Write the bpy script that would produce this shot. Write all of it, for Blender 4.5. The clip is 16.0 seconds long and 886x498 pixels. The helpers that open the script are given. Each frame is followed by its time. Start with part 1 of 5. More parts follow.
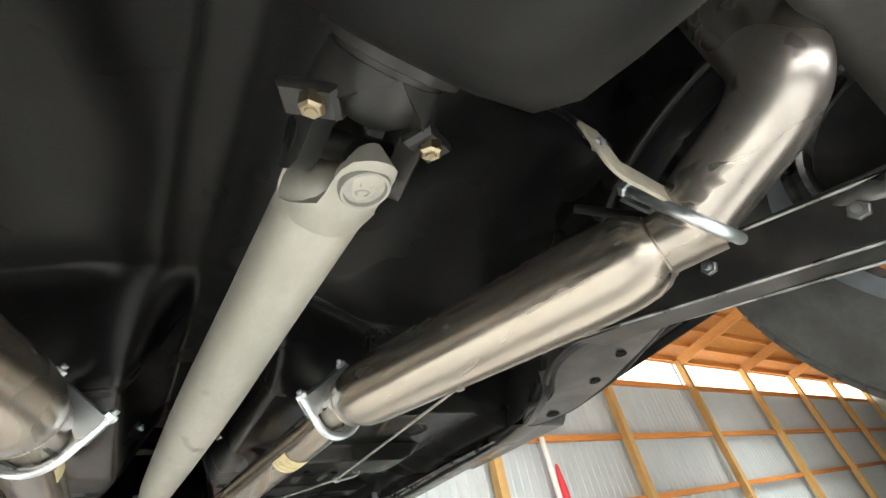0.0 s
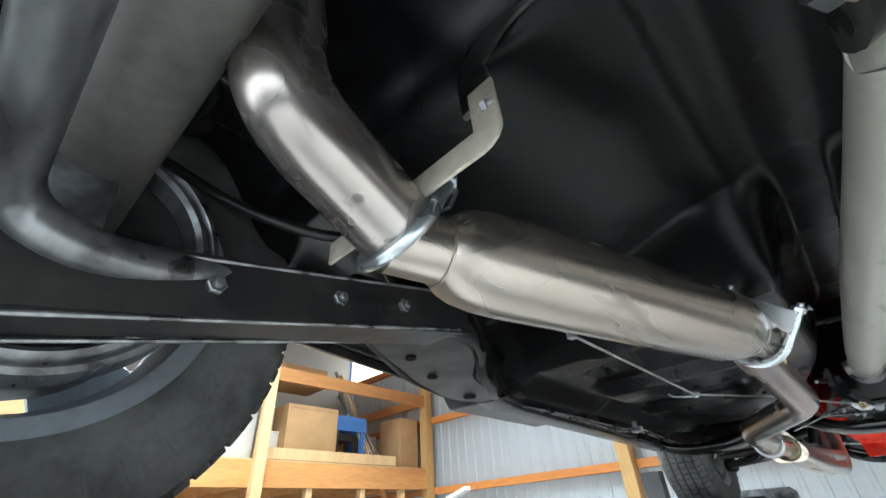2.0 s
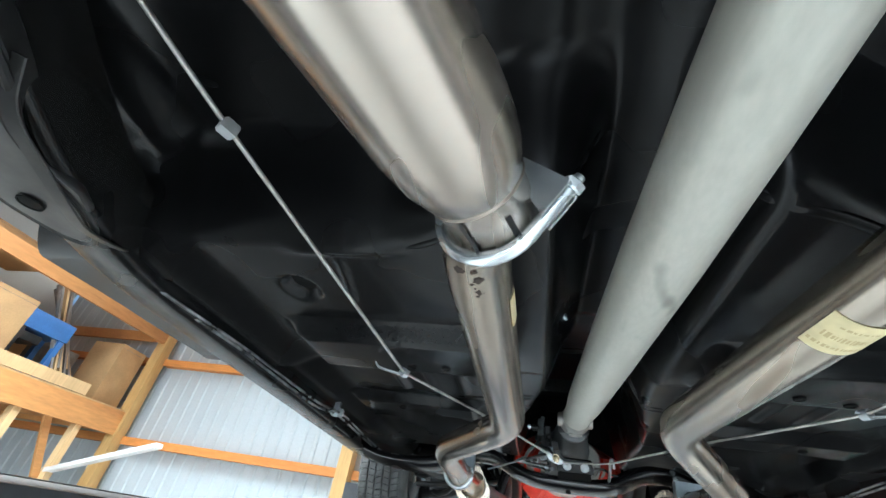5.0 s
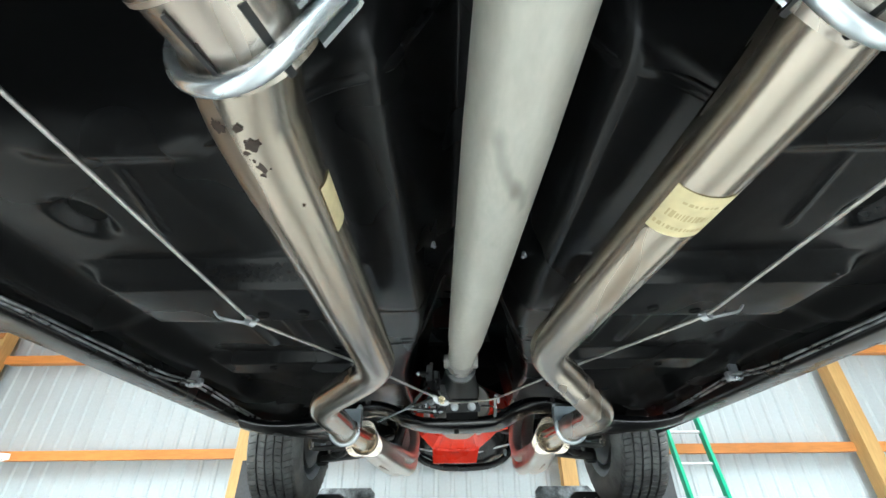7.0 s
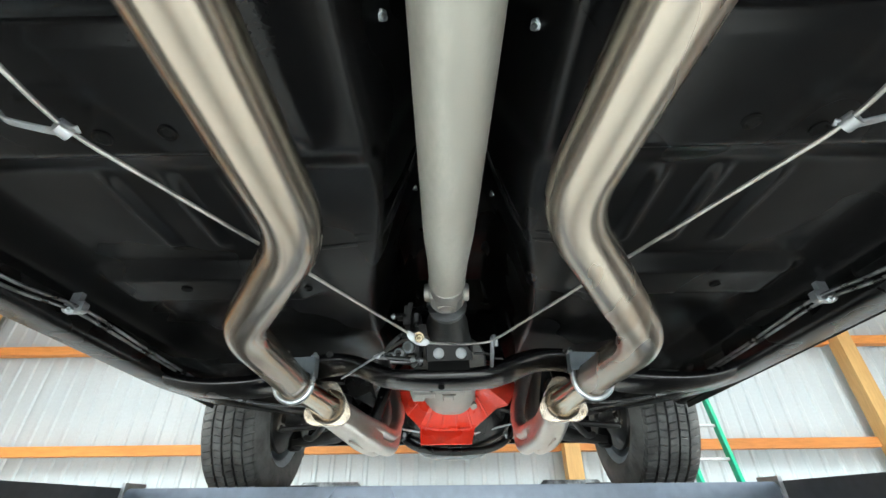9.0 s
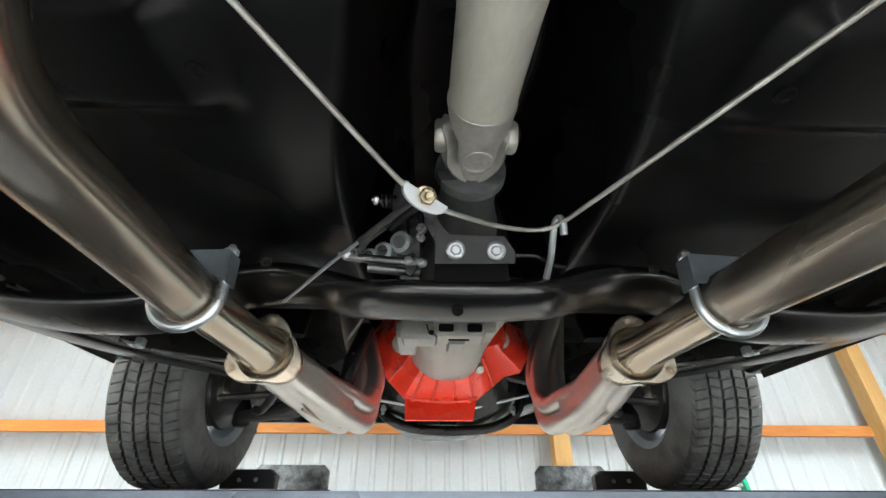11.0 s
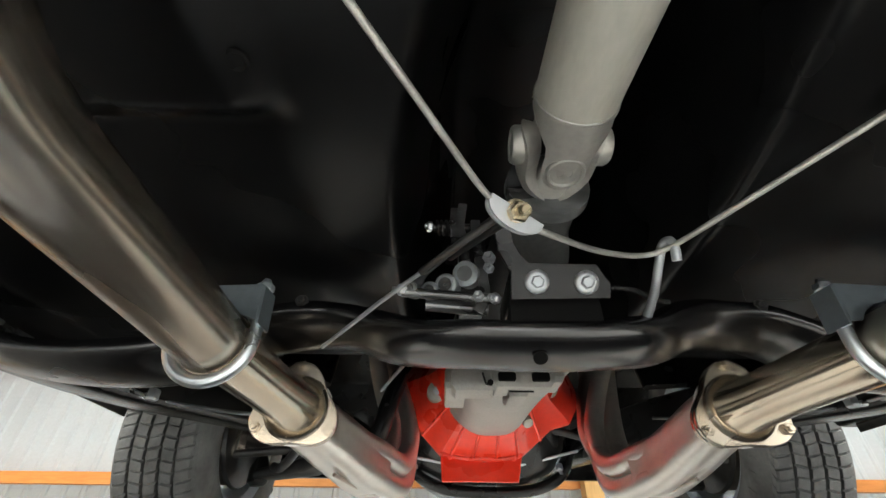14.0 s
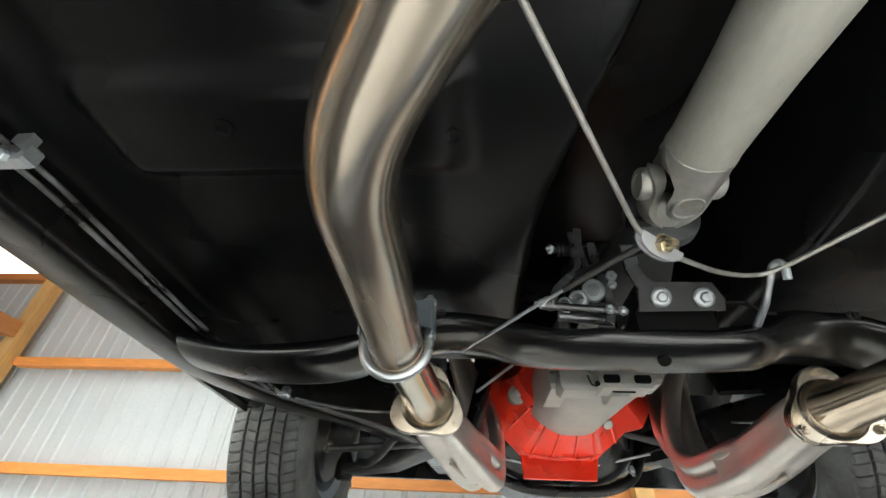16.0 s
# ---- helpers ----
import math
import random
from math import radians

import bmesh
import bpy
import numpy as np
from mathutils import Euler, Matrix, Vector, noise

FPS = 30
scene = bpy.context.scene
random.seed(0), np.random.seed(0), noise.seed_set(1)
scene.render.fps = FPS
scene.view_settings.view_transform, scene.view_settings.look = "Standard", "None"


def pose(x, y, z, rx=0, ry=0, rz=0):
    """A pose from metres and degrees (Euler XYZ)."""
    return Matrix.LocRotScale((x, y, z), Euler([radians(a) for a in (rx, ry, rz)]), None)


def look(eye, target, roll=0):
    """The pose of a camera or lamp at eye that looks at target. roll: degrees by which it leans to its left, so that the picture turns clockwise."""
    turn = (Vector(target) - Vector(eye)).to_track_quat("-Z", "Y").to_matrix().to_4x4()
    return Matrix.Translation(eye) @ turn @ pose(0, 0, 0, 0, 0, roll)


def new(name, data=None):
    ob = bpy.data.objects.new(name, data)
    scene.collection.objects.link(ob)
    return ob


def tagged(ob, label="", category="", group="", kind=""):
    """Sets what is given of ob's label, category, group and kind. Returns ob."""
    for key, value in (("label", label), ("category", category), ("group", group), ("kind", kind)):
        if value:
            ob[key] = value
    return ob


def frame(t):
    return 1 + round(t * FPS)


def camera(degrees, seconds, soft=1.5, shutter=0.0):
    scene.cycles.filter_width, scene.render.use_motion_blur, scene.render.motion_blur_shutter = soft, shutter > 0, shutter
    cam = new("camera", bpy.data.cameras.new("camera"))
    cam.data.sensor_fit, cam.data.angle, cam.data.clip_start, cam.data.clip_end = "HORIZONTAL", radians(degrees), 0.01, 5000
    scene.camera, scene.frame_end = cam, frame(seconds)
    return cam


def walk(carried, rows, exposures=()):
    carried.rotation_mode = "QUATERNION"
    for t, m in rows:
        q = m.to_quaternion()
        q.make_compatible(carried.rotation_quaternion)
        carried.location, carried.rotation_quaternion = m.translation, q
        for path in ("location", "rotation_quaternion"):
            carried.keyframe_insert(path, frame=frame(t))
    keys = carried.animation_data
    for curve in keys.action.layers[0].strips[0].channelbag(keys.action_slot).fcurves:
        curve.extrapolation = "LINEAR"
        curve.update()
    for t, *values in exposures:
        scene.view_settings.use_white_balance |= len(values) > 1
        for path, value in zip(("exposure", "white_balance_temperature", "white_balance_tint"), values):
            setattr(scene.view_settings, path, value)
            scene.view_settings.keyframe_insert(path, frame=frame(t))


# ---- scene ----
# The camera and its walk under the car
cam = camera(93.4, 16.0, soft=1.5)
PATH = [
    (0, (-0.036, 0.068, 1.765), (0.957, 1.304, 2.982), -12.4),
    (0.5, (-0.046, 0.098, 1.767), (0.311, 1.671, 2.95), -6.7),
    (1, (-0.037, 0.092, 1.776), (-0.379, 1.75, 2.842), -3.7),
    (1.5, (-0.074, 0.041, 1.767), (-0.967, 1.514, 2.784), -3.4),
    (2, (-0.086, -0.018, 1.763), (-1.18, 1.239, 2.868), -4.0),
    (2.5, (-0.069, -0.05, 1.764), (-1.167, 1.136, 2.943), -1.5),
    (3, (-0.077, -0.044, 1.766), (-1.05, 1.335, 2.84), 2.2),
    (3.5, (-0.053, 0.059, 1.736), (-0.821, 1.654, 2.667), 5.0),
    (3.7, (-0.035, 0.082, 1.729), (-0.744, 1.688, 2.688), 6.4),
    (5.8, (-0.133, 0.649, 1.757), (-0.498, 2.221, 2.939), 9.2),
    (6, (-0.12, 0.668, 1.756), (-0.46, 2.252, 2.928), 8.4),
    (6.5, (-0.08, 0.644, 1.756), (-0.245, 2.31, 2.85), 4.0),
    (7, (-0.036, 0.555, 1.747), (-0.05, 2.26, 2.791), -0.6),
    (7.5, (-0.021, 0.54, 1.744), (-0.012, 2.253, 2.777), -2.4),
    (8, (-0.018, 0.631, 1.726), (-0.019, 2.353, 2.743), -2.6),
    (8.5, (-0.005, 0.77, 1.715), (-0.01, 2.487, 2.742), -1.7),
    (9, (0.002, 0.907, 1.7), (-0.016, 2.604, 2.758), -0.6),
    (9.5, (-0.038, 1.066, 1.721), (0.027, 2.747, 2.803), -0.4),
    (10, (-0.057, 1.178, 1.727), (0.084, 2.879, 2.77), -0.7),
    (10.2, (-0.063, 1.211, 1.723), (0.071, 2.912, 2.767), -0.7),
    (12.3, (-0.022, 1.488, 1.777), (-0.036, 3.272, 2.68), 1.5),
    (12.5, (-0.028, 1.493, 1.782), (-0.038, 3.27, 2.7), 1.4),
    (13, (-0.034, 1.493, 1.785), (-0.038, 3.235, 2.769), 1.0),
    (13.5, (-0.048, 1.461, 1.779), (-0.049, 3.156, 2.84), 0.9),
    (14, (-0.108, 1.422, 1.771), (-0.107, 3.05, 2.933), 0.6),
    (14.5, (-0.184, 1.387, 1.77), (-0.191, 2.943, 3.025), 1.2),
    (15, (-0.205, 1.375, 1.772), (-0.233, 2.888, 3.079), 1.8),
    (15.5, (-0.217, 1.351, 1.761), (-0.32, 2.895, 3.028), 2.9),
    (16, (-0.229, 1.333, 1.729), (-0.381, 2.938, 2.912), 3.1),
]
walk(cam, [(t, look(eye, target, roll)) for t, eye, target, roll in PATH], exposures=[(0, 0.15, 6900, 10), (0.5, 0.12, 6450, 7), (1, 0.0, 6300, 7), (1.5, -0.13, 5950, 8), (2, -0.28, 5950, 8), (2.5, -0.2, 6100, 9), (3, -0.2, 6500, 12), (3.5, -0.2, 6200, 9), (6, 0.27, 5700, 5), (7, 0.18, 6050, 4), (9, 0.2, 6250, 6), (10, 0.07, 6350, 8), (12.5, 0.08, 6700, 11), (14.5, 0.0, 6800, 11), (15.5, 0.0, 6600, 9), (16, 0.15, 6600, 9)])

# ---------------------------------------------------------------- world and light
world = bpy.data.worlds.new("sky")
scene.world = world
world.use_nodes = True
wn = world.node_tree.nodes
sky = wn.new("ShaderNodeTexSky")
sky.sky_type = "NISHITA"
sky.sun_disc = False
sky.sun_elevation, sky.sun_rotation = radians(40), radians(200)
wn["Background"].inputs[1].default_value = 0.12
world.node_tree.links.new(sky.outputs[0], wn["Background"].inputs[0])


def area_lamp(name, m, sx, sy, watts, colour, spread=180):
    d = bpy.data.lights.new(name, "AREA")
    d.shape, d.size, d.size_y, d.energy, d.color = "RECTANGLE", sx, sy, watts, colour
    d.spread = radians(spread)
    ob = new(name, d)
    ob.matrix_world = m
    return ob


# daylight through an assumed open doorway behind, out of view
DOOR_W, DOOR_H = 9.0, 4.2
area_lamp("doorway_daylight", look((0.3, -4.5, 2.15), (0.3, 0, 2.15)), DOOR_W - 0.1, DOOR_H - 0.2, 500, (0.93, 0.98, 1.0))
# added overhead fill lamps beside the lift and farther right; the roof is closed
for rx, w in ((-3.5, 1000), (3.5, 1000), (13.2, 900)):
    area_lamp("overhead_fill", look((rx, 0.3, 5.6), (rx, 0.301, 0)), 2.2, 6.2, w, (0.95, 1.0, 0.98), 125)

# ---------------------------------------------------------------- materials


def material(name, base, rough=0.5, metal=0.0, vary=0.25, fine=60.0, coarse=6.0, bump=0.15, dist=0.002, tint=None, stretch=(1, 1, 1),
             rough_vary=0.05, coat=0.0, island=0.0, spec=0.5):
    """A surface with colour and gloss varied at two scales, and fine relief."""
    m = bpy.data.materials.new(name)
    m.use_nodes = True
    nt = m.node_tree
    n, l = nt.nodes, nt.links
    b = n["Principled BSDF"]
    b.inputs["Metallic"].default_value = metal
    b.inputs["Coat Weight"].default_value = coat
    b.inputs["Coat Roughness"].default_value = 0.15
    tc = n.new("ShaderNodeTexCoord")
    mp = n.new("ShaderNodeMapping")
    mp.inputs["Scale"].default_value = stretch
    l.new(tc.outputs["Object"], mp.inputs[0])
    big = n.new("ShaderNodeTexNoise")
    big.inputs["Scale"].default_value, big.inputs["Detail"].default_value = coarse, 1.5 if metal > 0.5 else 3
    small = n.new("ShaderNodeTexNoise")
    small.inputs["Scale"].default_value, small.inputs["Detail"].default_value = fine, 2
    l.new(mp.outputs[0], big.inputs[0])
    l.new(mp.outputs[0], small.inputs[0])
    ramp = n.new("ShaderNodeValToRGB")
    other = tint or tuple(c * (1 - vary) for c in base)
    ramp.color_ramp.elements[0].position, ramp.color_ramp.elements[0].color = 0.26, (*other, 1)
    ramp.color_ramp.elements[1].position, ramp.color_ramp.elements[1].color = 0.70, (*base, 1)
    ramp.color_ramp.interpolation = "EASE"
    l.new(big.outputs[0], ramp.inputs[0])
    mix = n.new("ShaderNodeMix")
    mix.data_type, mix.blend_type = "RGBA", "MULTIPLY"
    grain = n.new("ShaderNodeMapRange")
    grain.inputs["From Min"].default_value, grain.inputs["From Max"].default_value = 0.3, 0.7
    grain.inputs["To Min"].default_value, grain.inputs["To Max"].default_value = 1 - vary * 0.8, 1.0
    l.new(small.outputs[0], grain.inputs[0])
    mix.inputs[0].default_value = 1.0
    l.new(ramp.outputs[0], mix.inputs[6])
    l.new(grain.outputs[0], mix.inputs[7])
    last = mix.outputs[2]
    if island:
        oi = n.new("ShaderNodeObjectInfo")
        hv = n.new("ShaderNodeHueSaturation")
        mr = n.new("ShaderNodeMapRange")
        mr.inputs["To Min"].default_value, mr.inputs["To Max"].default_value = 1 - island, 1 + island
        l.new(oi.outputs["Random"], mr.inputs[0])
        l.new(mr.outputs[0], hv.inputs["Value"])
        l.new(last, hv.inputs["Color"])
        last = hv.outputs[0]
    l.new(last, b.inputs["Base Color"])
    rr = n.new("ShaderNodeMapRange")
    rr.inputs["From Min"].default_value, rr.inputs["From Max"].default_value = 0.3, 0.7
    rr.inputs["To Min"].default_value, rr.inputs["To Max"].default_value = max(0.03, rough - rough_vary), min(1, rough + rough_vary)
    l.new(big.outputs[0], rr.inputs[0])
    l.new(rr.outputs[0], b.inputs["Roughness"])
    if bump:
        soft = n.new("ShaderNodeTexNoise")
        soft.inputs["Scale"].default_value, soft.inputs["Detail"].default_value = fine, 1.5
        l.new(mp.outputs[0], soft.inputs[0])
        bp = n.new("ShaderNodeBump")
        bp.inputs["Strength"].default_value, bp.inputs["Distance"].default_value = bump, dist
        l.new(soft.outputs[0], bp.inputs["Height"])
        l.new(bp.outputs[0], b.inputs["Normal"])
    b.inputs["Specular IOR Level"].default_value = spec
    return m


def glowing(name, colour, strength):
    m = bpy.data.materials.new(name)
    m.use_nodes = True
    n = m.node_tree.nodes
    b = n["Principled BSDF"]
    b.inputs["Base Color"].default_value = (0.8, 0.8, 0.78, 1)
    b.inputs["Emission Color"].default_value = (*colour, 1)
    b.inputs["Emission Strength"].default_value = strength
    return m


def stained(m, colour, scale, stretch, low, high, rough=0.5, blur=2.0):
    """Lays soot and handling marks over a surface: uneven patches, drawn out along the part."""
    nt = m.node_tree
    n, l = nt.nodes, nt.links
    b = n["Principled BSDF"]
    tc, mp, no, ramp = n.new("ShaderNodeTexCoord"), n.new("ShaderNodeMapping"), n.new("ShaderNodeTexNoise"), n.new("ShaderNodeMapRange")
    mp.inputs["Scale"].default_value = stretch
    no.inputs["Scale"].default_value, no.inputs["Detail"].default_value, no.inputs["Roughness"].default_value = scale, blur, 0.55
    ramp.interpolation_type = "SMOOTHSTEP"
    ramp.inputs["From Min"].default_value, ramp.inputs["From Max"].default_value = low, high
    l.new(tc.outputs["Object"], mp.inputs[0])
    l.new(mp.outputs[0], no.inputs[0])
    l.new(no.outputs[0], ramp.inputs[0])
    for socket, value in (("Base Color", (*colour, 1)), ("Roughness", rough)):
        mix = n.new("ShaderNodeMix")
        mix.data_type = "RGBA" if socket == "Base Color" else "FLOAT"
        a, z, out = (6, 7, 2) if socket == "Base Color" else (2, 3, 0)
        l.new(ramp.outputs[0], mix.inputs[0])
        l.new(b.inputs[socket].links[0].from_socket, mix.inputs[a])
        mix.inputs[z].default_value = value
        l.new(mix.outputs[out], b.inputs[socket])
    return m


M_PAN = material("black_chassis_paint", (0.0042, 0.0043, 0.0048), 0.27, 0.0, 0.18, 140, 2.5, 0.0, 0.001, tint=(0.0072, 0.0073, 0.0078), rough_vary=0.06, spec=0.24)
M_MEMBER = material("gloss_black_member_paint", (0.008, 0.008, 0.009), 0.25, 0.0, 0.2, 140, 5, 0.0, 0.001, rough_vary=0.04, spec=0.95)
M_FRAME = material("black_frame_paint", (0.006, 0.006, 0.0066), 0.26, 0.0, 0.25, 140, 5, 0.0, 0.001, tint=(0.012, 0.0118, 0.0115), rough_vary=0.05, spec=0.36)
M_DUSTY = material("dusty_black_steel", (0.020, 0.0205, 0.022), 0.36, 0.1, 0.4, 60, 14, 0.08, 0.001, tint=(0.060, 0.058, 0.055))
M_CAST = material("grey_axle_casting", (0.011, 0.0112, 0.0115), 0.45, 0.0, 0.25, 120, 8, 0.12, 0.001, spec=0.25)
M_SHAFT = material("bare_grey_shaft_steel", (0.50, 0.49, 0.44), 0.46, 0.45, 0.10, 200, 5, 0.0, 0.001, tint=(0.44, 0.44, 0.39), stretch=(1, 0.35, 1))
M_FORGED = material("forged_yoke_steel", (0.46, 0.45, 0.42), 0.42, 0.6, 0.15, 140, 10, 0.06, 0.001)
M_PIPE = material("stainless_exhaust_pipe", (0.445, 0.40, 0.34), 0.23, 0.92, 0.07, 160, 4, 0.0, 0.0006, tint=(0.38, 0.33, 0.275), stretch=(1, 0.2, 1), rough_vary=0.05)
M_MUFF = material("brushed_muffler_steel", (0.50, 0.45, 0.395), 0.27, 0.90, 0.08, 150, 11, 0.0, 0.0006, tint=(0.43, 0.39, 0.345), stretch=(1, 0.45, 1), rough_vary=0.06)
M_INNER = material("polished_stub_pipe", (0.66, 0.58, 0.47), 0.17, 0.95, 0.08, 120, 12, 0.0, 0.0006, tint=(0.58, 0.50, 0.40), rough_vary=0.04)
M_TAIL = material("satin_aluminised_tailpipe", (0.54, 0.505, 0.48), 0.27, 0.88, 0.10, 150, 9, 0.0, 0.0006, tint=(0.44, 0.40, 0.37))
M_HEAT = material("heat_stained_weld", (0.52, 0.45, 0.38), 0.35, 0.9, 0.2, 90, 30, 0.0, 0.001, tint=(0.42, 0.36, 0.33))
M_ZINC = material("zinc_plated_steel", (0.70, 0.76, 0.80), 0.30, 0.9, 0.06, 150, 20, 0.0, 0.0006, rough_vary=0.05)
M_BLUEZINC = material("dull_zinc_plate", (0.34, 0.40, 0.44), 0.40, 0.8, 0.1, 120, 20, 0.0, 0.0006, rough_vary=0.06)
M_NICKEL = material("polished_flange_steel", (0.60, 0.54, 0.45), 0.24, 0.95, 0.08, 120, 15, 0.0, 0.001, tint=(0.54, 0.46, 0.36), rough_vary=0.05)
M_COLLECT = material("satin_header_coating", (0.62, 0.60, 0.57), 0.36, 0.85, 0.08, 80, 12, 0.0, 0.001, rough_vary=0.06)
M_BRASS = material("yellow_zinc_nut", (0.58, 0.49, 0.34), 0.28, 0.95, 0.15, 90, 30, 0.0, 0.001)
M_CABLE = material("braided_steel_cable", (0.55, 0.54, 0.51), 0.4, 0.6, 0.3, 900, 60, 0.2, 0.0005)
M_SWAY = material("scuffed_grey_bar", (0.38, 0.395, 0.405), 0.30, 0.7, 0.5, 70, 26, 0.10, 0.001, tint=(0.09, 0.09, 0.09), stretch=(0.35, 1, 1))
M_BRACKET = material("dusty_blue_grey_bracket", (0.34, 0.37, 0.385), 0.36, 0.3, 0.5, 80, 18, 0.10, 0.001, tint=(0.05, 0.054, 0.058))
M_AXLE = material("dusty_grey_axle_tube", (0.15, 0.148, 0.137), 0.42, 0.3, 0.3, 60, 12, 0.05, 0.001, tint=(0.11, 0.108, 0.10))
M_RED = material("red_engine_enamel", (0.86, 0.042, 0.016), 0.3, 0.0, 0.1, 70, 10, 0.03, 0.001, coat=0.5)
M_ALU = material("cast_aluminium_case", (0.46, 0.45, 0.42), 0.5, 0.45, 0.15, 220, 14, 0.12, 0.0008, tint=(0.38, 0.37, 0.34))
# dark grey tail housing, with the shade it sits in put into the colour
M_HOUSE = material("shaded_dark_housing", (0.085, 0.09, 0.09), 0.5, 0.3, 0.25, 160, 12, 0.12, 0.0008, tint=(0.06, 0.062, 0.062))
M_RUBBER = material("dusty_tyre_rubber", (0.165, 0.17, 0.168), 0.62, 0.0, 0.2, 120, 12, 0.12, 0.001, tint=(0.06, 0.062, 0.061))
M_RIM = material("silver_wheel_paint", (0.50, 0.56, 0.62), 0.38, 0.3, 0.15, 60, 14, 0.0, 0.001)
M_DRUM = material("brown_brake_drum", (0.20, 0.18, 0.15), 0.5, 0.6, 0.4, 60, 18, 0.3, 0.002)
# black rubber, and the shade of gaps and holes put into the colour
M_RUBBERSHADE = material("black_rubber_and_gap_shade", (0.006, 0.006, 0.006), 0.7, 0.0, 0.2, 120, 12, 0.0, 0.001, spec=0.15)
M_CREAM = material("cream_hanger_strap", (0.55, 0.51, 0.42), 0.55, 0.0, 0.2, 80, 20, 0.2, 0.001)
M_TAG = material("yellowed_paper_label", (0.72, 0.62, 0.36), 0.7, 0.0, 0.15, 80, 20, 0.1, 0.0005)
M_INK = material("brown_ink", (0.50, 0.40, 0.21), 0.7, 0.0, 0.1)
M_RUST = material("dark_scorch_mark", (0.07, 0.05, 0.04), 0.7, 0.3, 0.4, 200, 60, 0.3, 0.001)
M_LIFT = material("dark_lift_paint", (0.028, 0.031, 0.036), 0.45, 0.1, 0.35, 60, 5, 0.15, 0.002, tint=(0.05, 0.052, 0.055))
M_LIFTTOP = material("worn_ramp_top", (0.045, 0.042, 0.038), 0.6, 0.3, 0.3, 60, 5, 0.3, 0.002)
M_BRIDGE = material("blue_grey_jack_tray", (0.20, 0.235, 0.29), 0.3, 0.55, 0.2, 60, 4, 0.0, 0.002, tint=(0.15, 0.18, 0.23))
M_GALV = material("galvanised_beam", (0.56, 0.59, 0.62), 0.36, 0.6, 0.25, 60, 6, 0.15, 0.002)
M_SHEET = material("white_metal_wall_sheet", (0.49, 0.55, 0.585), 0.42, 0.0, 0.08, 40, 1.5, 0.04, 0.002)
M_GIRT = material("orange_stained_girt", (0.66, 0.27, 0.07), 0.6, 0.0, 0.25, 50, 3, 0.25, 0.002, tint=(0.52, 0.19, 0.045), stretch=(0.15, 1, 1), island=0.15)
M_POST = material("yellow_pine_post", (0.66, 0.43, 0.17), 0.6, 0.0, 0.22, 50, 3, 0.25, 0.002, tint=(0.52, 0.31, 0.11), stretch=(1, 1, 0.12), island=0.12)
M_PLY = material("orange_shelf_lumber", (0.62, 0.30, 0.10), 0.6, 0.0, 0.25, 40, 3, 0.2, 0.002, tint=(0.50, 0.22, 0.07), stretch=(1, 0.15, 1), island=0.15)
M_PALE = material("pale_fir_lumber", (0.68, 0.47, 0.24), 0.6, 0.0, 0.2, 40, 4, 0.2, 0.002, stretch=(1, 1, 0.15), island=0.12)
M_CARTON = material("brown_cardboard", (0.45, 0.28, 0.13), 0.75, 0.0, 0.15, 50, 4, 0.1, 0.001, island=0.2)
M_WHITEBOX = material("white_carton", (0.56, 0.56, 0.52), 0.6, 0.0, 0.08, 50, 4, 0.05, 0.001)
M_BLUE = material("blue_enamel", (0.05, 0.16, 0.42), 0.45, 0.0, 0.15, 50, 6, 0.1, 0.001)
M_GREEN = material("green_fibreglass_rail", (0.01, 0.42, 0.24), 0.4, 0.0, 0.15, 60, 6, 0.1, 0.001)
M_REDPAINT = material("red_plastic", (0.65, 0.03, 0.05), 0.4, 0.0, 0.1)
M_WHITE = material("white_enamel", (0.78, 0.78, 0.77), 0.4, 0.0, 0.06)
M_CONCRETE = material("pale_workshop_concrete", (0.50, 0.50, 0.485), 0.5, 0.0, 0.18, 20, 0.8, 0.2, 0.003)
M_ROOF = material("orange_roof_boards", (0.62, 0.25, 0.06), 0.6, 0.0, 0.25, 30, 2, 0.2, 0.002, stretch=(0.15, 1, 1))
M_STRIP = glowing("glowing_eave_panel", (1.0, 0.93, 0.76), 3.2)
M_DARKMETAL = material("blackened_fastener", (0.05, 0.05, 0.05), 0.35, 0.7, 0.3)
M_GREYBOX = material("grey_clutter", (0.28, 0.26, 0.24), 0.6, 0.0, 0.3, 30, 8, 0.2, 0.002, island=0.3)

stained(M_MUFF, (0.25, 0.225, 0.195), 30, (1, 0.16, 1), 0.58, 0.74, 0.40)
stained(M_MUFF, (0.41, 0.36, 0.315), 14, (1, 0.05, 1), 0.42, 0.70, 0.27)
stained(M_PIPE, (0.34, 0.28, 0.22), 22, (1, 0.12, 1), 0.55, 0.68, 0.36)
stained(M_TAIL, (0.20, 0.18, 0.17), 30, (1, 0.8, 1), 0.60, 0.68, 0.5)
stained(M_SHAFT, (0.21, 0.205, 0.18), 18, (1, 0.45, 1), 0.62, 0.74, 0.55)
stained(M_SHAFT, (0.40, 0.39, 0.345), 9, (1, 0.3, 1), 0.50, 0.62, 0.5)

# ---------------------------------------------------------------- mesh helpers


def part(name, bm, mat, parent=None, label="", sharp=38, fix=True):
    """Links a bmesh as one mesh object under a thing or a part."""
    if fix:
        bmesh.ops.recalc_face_normals(bm, faces=bm.faces)
    me = bpy.data.meshes.new(name)
    bm.to_mesh(me)
    bm.free()
    return from_mesh(name, me, mat, parent, label, sharp)


